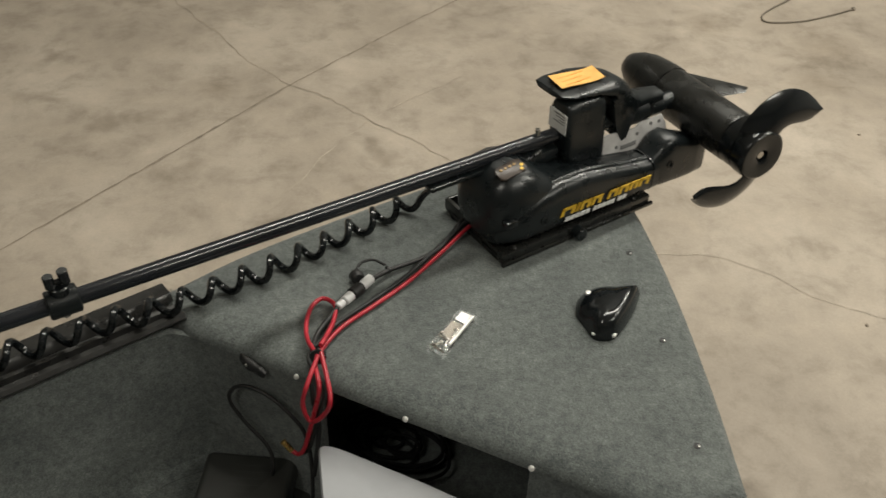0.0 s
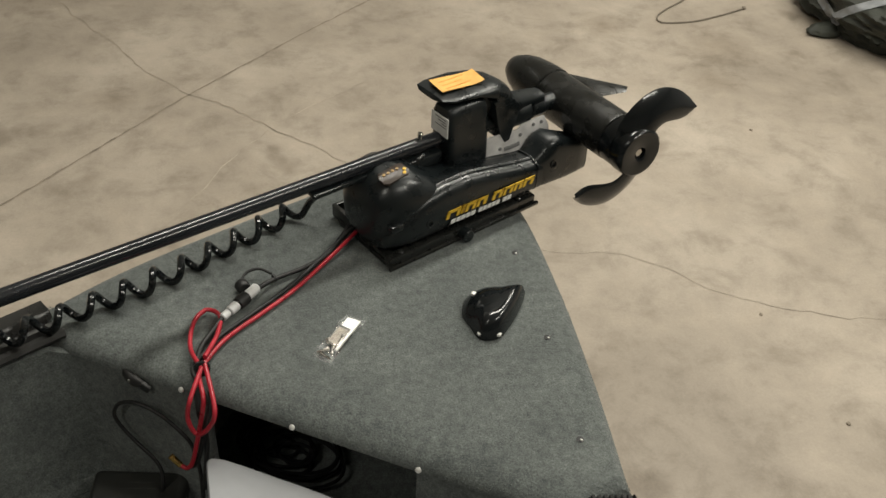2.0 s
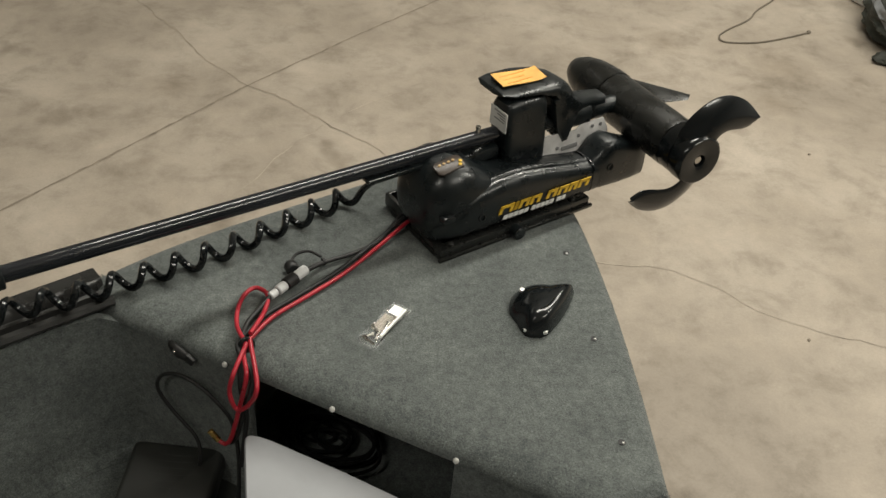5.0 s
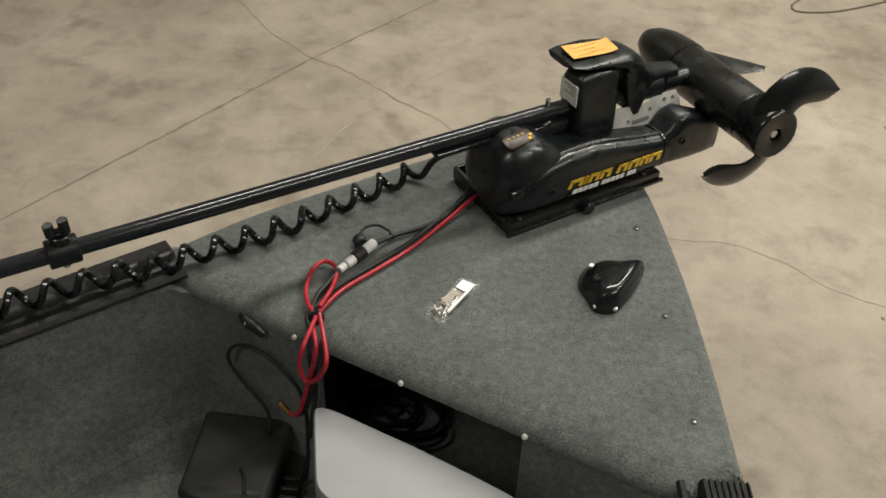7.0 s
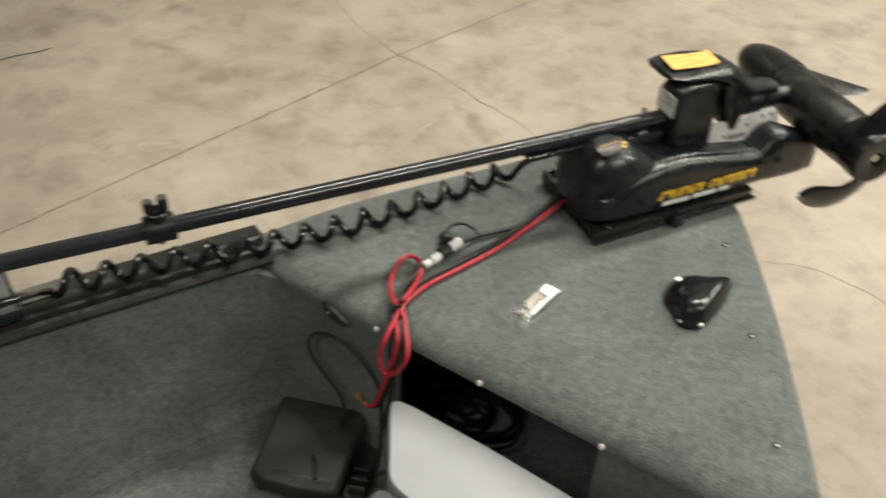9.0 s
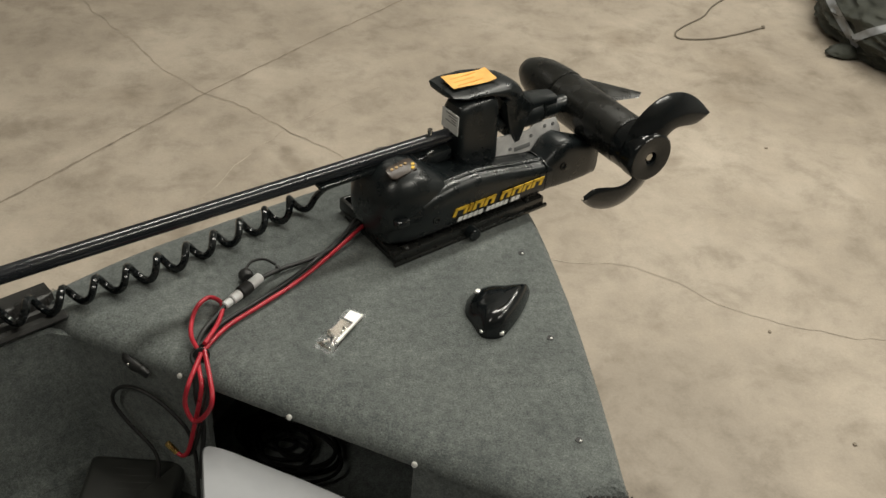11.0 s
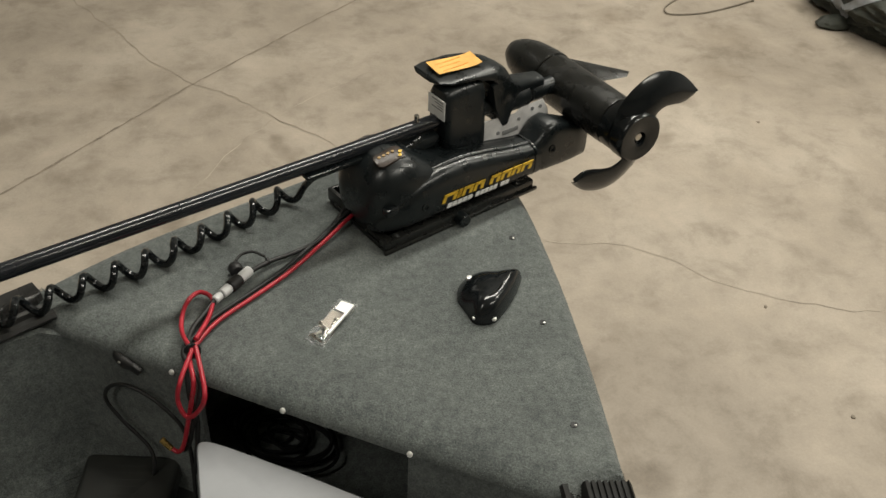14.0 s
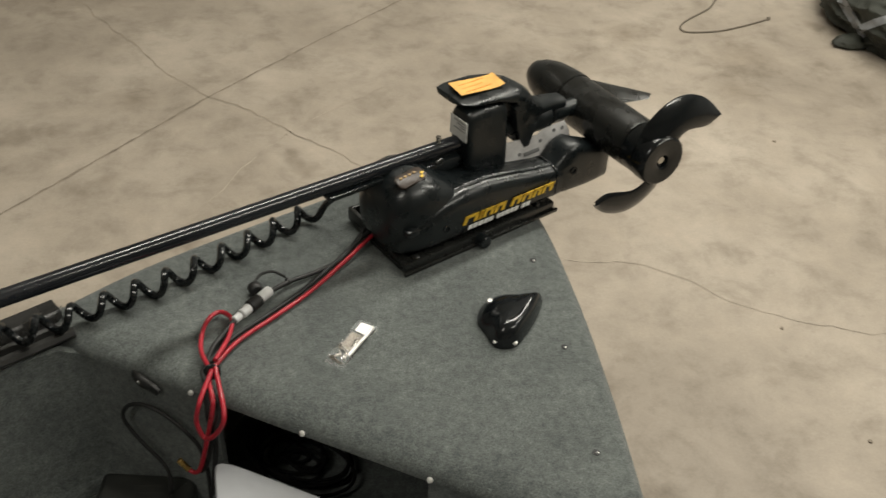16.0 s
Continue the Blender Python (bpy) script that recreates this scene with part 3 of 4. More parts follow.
bm.transform(Matrix.Translation((0.322, 0.140, 0.176)) @ Matrix.Rotation(radians(90), 4, "X"))
part("cradle_hook", bm, BLACK, motor)
rings = []
for i in range(9):
    t = i / 8
    x = 0.2035 + 0.084 * t
    zz = 0.2392 + 0.004 * max(0, t - 0.85) / 0.15 + 0.0003 * math.sin(t * 9)
    ya, yb = 0.127 - 0.012 * t, 0.173 - 0.016 * t
    rings.append([(x, ya, zz + 0.0008), (x + 0.002, (ya + yb) / 2, zz + 0.0014), (x + 0.006, yb, zz + 0.0008), (x + 0.006, yb, zz + 0.0016), (x + 0.002, (ya + yb) / 2, zz + 0.0022), (x, ya, zz + 0.0016)])
tag = part("warning_tag", loft(rings), ORANGE, motor, "crumpled orange paper warning tag")
for i in range(3):
    part("print_line", block(0.216, 0.270 - 0.010 * (i % 2), 0.130 + i * 0.012, 0.1325 + i * 0.012, 0.2402, 0.2417, 0), grained("tag_print", (0.82, 0.36, 0.07), 0.6, vary=0.1), tag)

# silver bow plate under the lower unit
PLATEM = Matrix.Translation((0, 0.084, 0.070)) @ Matrix.Rotation(radians(80), 4, "X")
bm = prism([(0.272, 0.0), (0.44, 0.0), (0.437, 0.044), (0.426, 0.066), (0.372, 0.066), (0.360, 0.058), (0.272, 0.066)], -0.003, 0.0, 0.001)
bm.transform(PLATEM)
plate = part("bow_plate", bm, ALU, motor, "bare aluminium bow plate")
for x, y in ((0.315, 0.034), (0.365, 0.046), (0.398, 0.056), (0.418, 0.055)):
    part("rivet", lathe([(0.0035, 0.0), (0.0035, 0.0015), (0.0001, 0.002)], PLATEM @ pose(x, y, 0), 10), GREYPRINT, plate)
bm = block(0.325, 0.362, 0.026, 0.034, 0.0, 0.0016, 0.0005)
bm.transform(PLATEM)
part("slot", bm, GREYPRINT, plate)

# shaft, collar and coupling
SH0, SH1 = Vector((0.20, 0.119, 0.157)), Vector((-0.935, 0.157, 0.156))
SHD = (SH1 - SH0).normalized()
part("shaft", rod(SH0, SH1, 0.0127, 28), SHAFT, motor, "long glossy black composite shaft")
part("coupling", rod((0.27, 0.117, 0.152), (0.50, 0.118, 0.140), 0.0165, 24), BLACK, motor)
bm = rod((0.345, 0.117, 0.15), (0.395, 0.117, 0.148), 0.025, 28, 0.003)
rod((0.40, 0.117, 0.148), (0.43, 0.117, 0.146), 0.021, 28, 0.003, bm=bm)
part("collar", bm, BLACK, motor)
bm = block(0.06, 0.19, 0.100, 0.138, 0.118, 0.142, 0.006)
block(-0.07, 0.08, 0.108, 0.136, 0.137, 0.146, 0.003, bm=bm)
part("shaft_rest", bm, BLACK, motor)

# lower unit: nose cone, motor tube, end bell, fin and propeller
HUB, NOSE = Vector((0.481, -0.079, 0.134)), Vector((0.521, 0.294, 0.122))
UNIT = along(HUB, NOSE)
L = (NOSE - HUB).length
bm = lathe([(0.039, 0.040), (0.0458, 0.043), (0.0468, 0.050), (0.0468, 0.235), (0.044, 0.238)], UNIT, 44)
unit = part("motor_tube", bm, SATIN, motor, "satin black motor tube")
bm = lathe([(0.043, 0.236), (0.0482, 0.240), (0.0486, 0.250), (0.0475, 0.275), (0.044, 0.310), (0.036, 0.340), (0.025, 0.362), (0.012, L - 0.004), (0.0001, L)], UNIT, 44)
part("nose_cone", bm, SATIN, motor)
bm = lathe([(0.042, 0.012), (0.0448, 0.014), (0.0458, 0.020), (0.0458, 0.040), (0.042, 0.044)], UNIT, 44)
part("end_bell", bm, GLOSS, motor)
bm = lathe([(0.012, -0.010), (0.012, -0.020), (0.016, -0.022), (0.0425, -0.022), (0.0460, -0.019), (0.0472, -0.012), (0.0472, 0.008), (0.030, 0.010), (0.012, 0.010)], UNIT, 40)
hub = part("propeller_hub", bm, GLOSS, motor)
part("prop_nut", lathe([(0.0075, -0.016), (0.0075, -0.011), (0.0001, -0.010)], UNIT, 6), STEEL, hub)
# fin on the far side from the shaft
root0, root1, tip0, tip1 = Vector((0.546, 0.245, 0.130)), Vector((0.540, 0.100, 0.128)), Vector((0.656, 0.096, 0.121)), Vector((0.638, 0.084, 0.120))
rings = []
for t in (0.0, 0.35, 0.7, 0.95, 1.0):
    f, r = root0.lerp(tip0, t), root1.lerp(tip1, t)
    th = 0.006 * (1 - t) + 0.0012
    rings.append([f, f.lerp(r, 0.3) + Vector((0, 0, th)), f.lerp(r, 0.7) + Vector((0, 0, th * 0.8)), r, f.lerp(r, 0.7) - Vector((0, 0, th * 0.8)), f.lerp(r, 0.3) - Vector((0, 0, th))])
part("fin", loft(rings), SATIN, motor)


# two swept blades; each is a twisted, cupped plate
OUTER = [(-0.044, 0.012), (-0.038, 0.052), (-0.014, 0.086), (0.024, 0.109), (0.062, 0.112), (0.100, 0.098), (0.128, 0.076), (0.141, 0.061)]
INNER = [(0.030, 0.026), (0.034, 0.034), (0.044, 0.043), (0.060, 0.048), (0.079, 0.046), (0.099, 0.042), (0.120, 0.042), (0.138, 0.055)]


def blade(turn):
    """A scythe-shaped blade, pitched and slightly cupped; turn is +1 or -1."""
    o = smooth_path([(x, z, 0) for x, z in OUTER], 3)
    i_ = smooth_path([(x, z, 0) for x, z in INNER], 3)
    axis = (NOSE - HUB).normalized()
    ex = Vector((1, 0, 0))
    ex = (ex - axis * ex.dot(axis)).normalized()
    ez = ex.cross(axis)
    ez = -ez if ez.z < 0 else ez
    rings = []
    for k, (a, b) in enumerate(zip(o, i_)):
        w = (a - b).length
        t = k / (len(o) - 1)
        slope = 0.36 - 0.14 * t
        th = 0.004 * (1 - 0.75 * t) + 0.0006
        ring = []
        for side_ in (1, -1):
            for q in ((0, 0.2, 0.4, 0.6, 0.8, 1) if side_ > 0 else (0.95, 0.75, 0.5, 0.25, 0.05)):
                p = b.lerp(a, q)
                depth = -0.004 + (q - 0.5) * w * slope - 0.007 * (1 - (2 * q - 1) ** 2) + side_ * th * (1 - (2 * q - 1) ** 2) ** 0.5
                ring.append(HUB + (ex * p.x + ez * p.y) * (turn * 0.94) + axis * depth)
        rings.append(ring)
    return loft(rings)


for turn in (1, -1):
    part("propeller_blade", blade(turn), GLOSS, motor)

# depth collar with its clamp screw on the shaft
CP = SH0 + SHD * 0.852
bm = rod(CP - SHD * 0.022, CP + SHD * 0.022, 0.021, 24, 0.002)
collar = part("depth_collar", bm, BLACK, motor)
UPV = Vector((0, 0, 1))
bm = rod(CP + UPV * 0.016, CP + UPV * 0.030, 0.014, 16)
rod(CP + UPV * 0.030 + SHD * 0.010, CP + UPV * 0.050 + SHD * 0.011, 0.0075, 12, bm=bm)
rod(CP + UPV * 0.030 - SHD * 0.010, CP + UPV * 0.053 - SHD * 0.009, 0.0075, 12, bm=bm)
rod(CP + UPV * 0.036 - SHD * 0.016, CP + UPV * 0.036 + SHD * 0.016, 0.0045, 10, bm=bm)
part("clamp_screw", bm, GLOSS, collar)
part("clamp_nut", rod(CP - UPV * 0.016, CP - UPV * 0.027, 0.006, 6), STEEL, collar)
part("latch_pin", rod((0.128, 0.094, 0.150), (0.145, 0.098, 0.151), 0.0035, 12), SATIN, motor)
bm = rod(SH0 + SHD * 0.047 + UPV * 0.008, SH0 + SHD * 0.047 + UPV * 0.024, 0.0045, 10)
part("set_screw", bm, STEEL, motor)

# control head at the stern end of the shaft
HC = SH1 + SHD * 0.050 + Vector((0, 0, -0.012))
rings = []
for i in range(17):
    t = -1 + 2 * i / 16
    k = max(0.02, (1 - abs(t) ** 2.3)) ** 0.5
    rings.append([(HC.x + 0.006 + t * 0.041 - 0.003 * k * math.sin(a), HC.y + 0.055 * k * math.cos(a), HC.z + (0.097 - 0.006 * math.sin(3 * a)) * k * math.sin(a)) for a in [2 * math.pi * j / 40 for j in range(40)]])
head = part("control_head", loft(rings), HEAD, motor, "dark metallic rounded control head")
bm = lathe([(0.023, 0), (0.0245, 0.004), (0.0245, 0.012), (0.021, 0.014), (0.021, 0.024), (0.019, 0.027), (0.0175, 0.032)], along(SH1 + SHD * 0.016, SH0), 28)
part("head_boss", bm, BLACK, motor)
stripe = []
for i in range(6):
    t, a = -0.05 + 0.09 * i, radians(92 + 5 * i)
    k = (1 - abs(t) ** 2.3) ** 0.5
    stripe.append((HC.x + 0.006 + t * 0.041 - 0.003 * k * math.sin(a), HC.y + 0.0545 * k * math.cos(a), HC.z + (0.0962 - 0.006 * math.sin(3 * a)) * k * math.sin(a)))
bm = tube(stripe, 0.0042, 4, 8)
part("yellow_stripe", bm, grained("yellow_stripe", (0.5, 0.46, 0.08), 0.5), head, "yellow stripe")
BOOT0 = HC + Vector((0.024, -0.042, -0.026))
BOOT1 = BOOT0 + Vector((0.060, 0.004, -0.002))
bm = bmesh.new()
prof = []
for i in range(6):
    prof += [(0.0125 - 0.0008 * i, 0.010 * i), (0.0125 - 0.0008 * i, 0.010 * i + 0.005), (0.0085, 0.010 * i + 0.006), (0.0085, 0.010 * i + 0.009)]
lathe(prof, along(BOOT0, BOOT1), 18, bm)
part("strain_relief", bm, RUBBER, motor, "ribbed rubber strain relief")

# coiled cord from the head to the housing, lying on rail and deck
def loc(x, y, z):
    return MOTORM.inverted() @ Vector((x, y, z))


axis_pts = smooth_path([loc(*p) for p in ((-0.725, 0.664, 1.034), (-0.535, 0.757, 1.034), (-0.457, 0.795, 1.028), (-0.287, 0.895, 1.022), (-0.175, 0.975, 1.022), (-0.045, 1.069, 1.026))], 40)
c0, c1 = axis_pts[0], axis_pts[-1]
runs = [0.0]
for p, q in zip(axis_pts, axis_pts[1:]):
    runs.append(runs[-1] + (q - p).length)


def along_axis(t):
    want = t * runs[-1]
    k = max(i for i in range(len(runs) - 1) if runs[i] <= want + 1e-9)
    return axis_pts[k].lerp(axis_pts[k + 1], (want - runs[k]) / (runs[k + 1] - runs[k]))


pts = [BOOT1, BOOT1 + Vector((0.045, 0.002, 0.0)), BOOT1.lerp(c0, 0.8) + Vector((0, 0, -0.004))]
turns, per = 15.3, 14
dn = (c1 - c0).normalized()
side = Vector((-dn.y, dn.x, 0))
for i in range(int(turns * per) + 1):
    t = i / (turns * per)
    a = -2 * math.pi * turns * t - 1.2
    rr = 0.0155 * (1 + 0.05 * math.sin(t * 23))
    pts.append(along_axis(t) + side * (math.cos(a) * rr) + Vector((0, 0, math.sin(a) * rr)))
pts += [c1 + Vector((0.010, -0.022, 0.022)), c1 + Vector((0.018, -0.062, 0.066)), Vector((0.035, 0.136, 0.126)), Vector((0.10, 0.124, 0.130))]
part("coiled_cord", tube(pts, 0.0062, 2, 8), GLOSS, motor, "glossy black coiled cord")

# padded stowing bracket on the rail, with a foil label
SB = Vector((-0.885, 0.196, 0.0))
bm = block(-0.028, 0.028, -0.012, -0.004, 0.026, 0.112, 0.003)
block(-0.032, 0.032, -0.014, 0.044, 0.010, 0.032, 0.005, bm=bm)
block(-0.028, 0.028, 0.010, 0.018, 0.030, 0.112, 0.003, bm=bm)
block(-0.028, 0.028, -0.012, 0.018, 0.106, 0.114, 0.003, bm=bm)
bm.transform(Matrix.Translation(SB) @ Matrix.Rotation(radians(-26), 4, "X") @ Matrix.Rotation(radians(-6), 4, "Y"))
rest = tagged(mesh_ob("shaft_bracket", bm, BLACK), "black padded shaft bracket clamped on the rail", "bracket")
rest.matrix_world = MOTORM
FOIL = Matrix.Translation(SB) @ Matrix.Rotation(radians(-26), 4, "X") @ Matrix.Rotation(radians(-6), 4, "Y")
for x0, x1, z0, z1 in ((-0.022, 0.024, 0.040, 0.084), (-0.025, 0.024, 0.027, 0.036)):
    bm = block(x0, x1, -0.0145, -0.0118, z0, z1, 0.001)
    bm.transform(FOIL)
    part("foil_label", bm, FOILMAT if z0 > 0.04 else TAPE, rest, "bright foil label")

# ---- power leads ----
leads = thing("power_lead", pose(-0.1, 0.85, DECK), "red and black power leads looped and tied on the carpet", "cable")
LI = Matrix.Translation((0.1, -0.85, -DECK))


def lead(name, pts, r, material, label="", steps=8):
    bm = tube(pts, r, steps, 10)
    bm.transform(LI)
    return part(name, bm, material, leads, label)


main = [(0.075, 0.99, 1.035), (0.055, 1.0, 1.02), (-0.005, 0.935, 1.008), (-0.063, 0.865, 1.007), (-0.116, 0.813, 1.007), (-0.167, 0.765, 1.007), (-0.194, 0.723, 1.008), (-0.207, 0.686, 1.010)]
f = lambda a, s, z: (*boat_xy(a, s), z)
drop = [f(0.460, -0.488, 1.002), f(0.453, -0.500, 0.935), f(0.450, -0.518, 0.862), f(0.449, -0.530, 0.840), f(0.449, -0.542, 0.841)]
lead("red_lead", main + drop, 0.0036, RED, "glossy red insulated lead")
off = Vector((-0.010, 0.006, 0.0))
lead("black_lead", [tuple(Vector(p) + off) for p in main] + [tuple(Vector(p) + Vector((0.008, 0.004, -0.002))) for p in drop[:4]], 0.0036, RUBBER, "black insulated lead")
# upper loop on the deck, lower loop over the edge
lead("red_loop", [(-0.203, 0.690, 1.018), (-0.221, 0.735, 1.012), (-0.224, 0.775, 1.010), (-0.217, 0.810, 1.010), (-0.200, 0.828, 1.010), (-0.180, 0.808, 1.012), (-0.183, 0.765, 1.014), (-0.199, 0.712, 1.020)], 0.0036, RED)
lead("red_loop", [(-0.203, 0.690, 1.020), f(0.452, -0.505, 1.005), f(0.447, -0.511, 0.966), f(0.446, -0.499, 0.938), f(0.446, -0.476, 0.962), f(0.450, -0.463, 1.004), (-0.199, 0.700, 1.022)], 0.0036, RED)
tie = lathe([(0.011, -0.003), (0.0125, -0.002), (0.0125, 0.002), (0.011, 0.003)], Matrix.Translation((-0.203, 0.694, 1.014)) @ LI @ Matrix.Rotation(radians(70), 4, "X"), 16)
part("cable_tie", tie, BLACK, leads)
ring_end = f(0.448, -0.558, 0.857)
bm = rod(f(0.449, -0.542, 0.841), ring_end, 0.005, 12)
bm.transform(LI)
part("brass_terminal", bm, BRASS, leads, "bare brass ring terminal")

# signal cable with its grey plug and dangling cap
plug = thing("signal_cable", pose(-0.145, 0.85, DECK), "black signal cable with a grey waterproof plug", "cable")
PI_ = Matrix.Translation((0.145, -0.85, -DECK))


def plug_part(name, bm, material, label="", parent=None):
    bm.transform(PI_)
    return part(name, bm, material, parent or plug, label)


plug_part("cable", tube([(0.070, 1.0, 1.035), (0.045, 1.02, 1.02), (0.0, 0.955, 1.008), (-0.043, 0.921, 1.008), (-0.09, 0.895, 1.010), (-0.118, 0.870, 1.014), (-0.127, 0.861, 1.016)], 0.0042), RUBBER)
ax0, ax1 = Vector((-0.122, 0.868, 1.016)), Vector((-0.176, 0.802, 1.014))
seg = lambda a, b: (ax0.lerp(ax1, a), ax0.lerp(ax1, b))
for nm, a, b, r, mt in (("plug_body", 0.0, 0.32, 0.0086, GREYPLUG), ("plug_ring", 0.30, 0.58, 0.0108, RUBBER), ("plug_tail", 0.58, 0.80, 0.0084, GREYPLUG), ("plug_tail", 0.82, 1.0, 0.0068, GREYPLUG)):
    plug_part(nm, rod(*seg(a, b), r, 18, 0.0015), mt)
plug_part("cable", tube([tuple(ax1), (-0.190, 0.779, 1.010), (-0.206, 0.748, 1.009), (-0.212, 0.715, 1.010), (-0.213, 0.69, 1.008), f(0.470, -0.508, 0.96), f(0.468, -0.50, 0.90), f(0.45, -0.505, 0.80)], 0.0040), RUBBER)
plug_part("dust_cap", lathe([(0.010, 0), (0.0115, 0.002), (0.0115, 0.014), (0.009, 0.017), (0.0001, 0.018)], along((-0.149, 0.886, 1.010), (-0.14, 0.865, 1.012)), 18), RUBBER)
plug_part("cap_strap", tube([(-0.148, 0.893, 1.012), (-0.138, 0.908, 1.016), (-0.118, 0.912, 1.018), (-0.098, 0.900, 1.016)], 0.0024, 6, 8), RUBBER)
plug_part("strap_ring", lathe([(0.0052, -0.003), (0.0068, -0.002), (0.0068, 0.002), (0.0052, 0.003)], along((-0.094, 0.895, 1.010), (-0.06, 0.912, 1.010)), 14), RUBBER)

# ---- small things on the deck ----
# end cap with a ribbed, pointed shell
CAPM = Matrix.Translation((0.2560, 0.786, DECK)) @ Matrix.Rotation(radians(32), 4, "Z") @ Matrix.Diagonal((0.95, 0.93, 0.97, 1))
cap = thing("plastic_cover", CAPM, "glossy black moulded plastic cover lying on the carpet", "cover")
outline = [(-0.055, -0.005), (-0.061, -0.037), (-0.038, -0.055), (-0.008, -0.048), (0.030, -0.031), (0.062, -0.012), (0.079, 0.002), (0.071, 0.012), (0.052, 0.030), (0.020, 0.052), (-0.016, 0.052), (-0.046, 0.028)]
outl = [(p.x, p.y) for p in smooth_path([(x, y, 0) for x, y in outline + outline[:1]], 4)[:-1]]
cx, cy = -0.006, -0.008
rings = []
for f_ in (1.0, 1.0, 0.97, 0.93, 0.88, 0.8, 0.68, 0.52, 0.35, 0.18, 0.05):
    ring = []
    for x, y in outl:
        near = max(0.0, min(1.0, 0.5 + (-(y - cy) + 0.25 * (x - cx)) / 0.05))
        p_ = 3.2 + 4.0 * near
        z = 0.0 if not rings else 0.006 + 0.034 * (1 - f_ ** p_)
        ring.append((cx + (x - cx) * f_ + 0.004 * (1 - f_), cy + (y - cy) * f_ - 0.006 * (1 - f_), z))
    rings.append(ring)
part("shell", loft(rings), GLOSS, cap)
bm = tube([(0.070, 0.001, 0.013), (0.046, -0.008, 0.030), (0.014, -0.020, 0.0375), (-0.010, -0.030, 0.0385), (-0.028, -0.030, 0.0385)], 0.0026, 6, 8)
part("ridge", bm, GLOSS, cap)
for x, y, z in ((-0.057, -0.032, 0.007), (-0.034, -0.053, 0.007), (-0.014, 0.036, 0.0245), (0.073, 0.004, 0.007)):
    part("screw", lathe([(0.0048, 0), (0.0048, 0.004), (0.0001, 0.0055)], pose(x, y, z), 12), ZINC, cap, "bright screw")

# clear bag of screws
BAGM = Matrix.Translation((0.004, 0.748, DECK)) @ Matrix.Rotation(radians(56), 4, "Z")
bag = thing("hardware_bag", BAGM, "clear plastic bag holding small steel hardware", "bag")
rings = []
for i in range(10):
    t = i / 9
    x = -0.052 + 0.105 * t
    w = 0.016 + 0.002 * math.sin(t * 9)
    h = 0.003 + 0.007 * math.sin(math.pi * t) ** 0.6
    rings.append([(x, w * math.cos(a), 0.002 + h * (0.5 + 0.5 * math.sin(a)) + 0.0012 * math.sin(7 * a + 11 * t)) for a in [2 * math.pi * k / 16 for k in range(16)]])
bag_film = part("film", loft(rings), FILM, bag, "clear crinkled film")
bag_film.visible_shadow = False
bm = prism([(0.022, -0.011), (0.046, -0.010), (0.045, 0.010), (0.024, 0.009)], 0.006, 0.0075, 0)
part("header_card", bm, WHITE, bag, "white card")
bm = prism([(-0.022, -0.013), (0.020, -0.012), (0.020, 0.011), (-0.020, 0.012)], 0.0045, 0.0055, 0)
part("backing_card", bm, grained("grey_brown_card", (0.20, 0.18, 0.15), 0.45, 0.3, vary=0.3, scale=60), bag, "dull grey-brown card")
part("steel_pin", rod((-0.030, -0.011, 0.0075), (0.044, -0.0125, 0.0085), 0.0028, 12, 0.001), ZINC, bag, "bright steel pin")
for x, y, an in ((-0.030, -0.006, 20), (-0.018, 0.004, 60), (-0.038, 0.008, -40), (-0.006, -0.006, 5), (-0.046, -0.004, 80)):
    bm = rod((-0.008, 0, 0.006), (0.008, 0, 0.006), 0.0022, 8)
    lathe([(0.0042, 0), (0.0042, 0.003)], along((0.008, 0, 0.006), (0.02, 0, 0.006)), 8, bm)
    bm.transform(pose(x, y, 0, 0, 0, an))
    part("loose_screw", bm, STEEL, bag)

# ---- things in the cockpit ----
# latch on the front panel
def on_face(s, z, out=0.0):
    x, y = boat_xy(FACE - out, s)
    return Matrix(((S.x, A.x, 0, x), (S.y, A.y, 0, y), (0, 0, 1, z), (0, 0, 0, 1)))


latch = thing("rubber_latch", on_face(-0.623, 0.972, 0.002) @ Matrix.Rotation(radians(27), 4, "Y"), "small black rubber latch on the carpeted panel", "latch")
rings = []
for x, w, d in ((-0.024, 0.003, 0.004), (-0.020, 0.007, 0.009), (-0.010, 0.0105, 0.013), (0.002, 0.0115, 0.014), (0.010, 0.009, 0.012), (0.015, 0.007, 0.009)):
    rings.append([(x, -d / 2 - d / 2 * math.cos(a), w * math.sin(a)) for a in [2 * math.pi * k / 14 for k in range(14)]])
part("base", loft(rings), RUBBER, latch)
part("tab", block(0.010, 0.028, -0.009, -0.001, -0.0075, 0.0075, 0.002, 3), RUBBER, latch)
part("eyelet", lathe([(0.003, 0), (0.003, 0.002), (0.0001, 0.003)], along((-0.006, -0.012, 0.002), (-0.006, -0.03, 0.002)), 12), STEEL, latch)

# foot pedal
PEDM = Matrix.Translation((-0.342, 0.656, SOLE)) @ Matrix.Rotation(radians(-6), 4, "Z") @ Matrix.Diagonal((0.94, 0.70, 1, 1))
pedal = thing("foot_pedal", PEDM, "black plastic foot pedal with raised ribs on the cockpit floor", "foot pedal")
part("base_plate", prism([(-0.078, -0.105), (0.112, -0.10), (0.112, 0.085), (-0.066, 0.098)], 0.0, 0.018, 0.004), PEDAL, pedal)
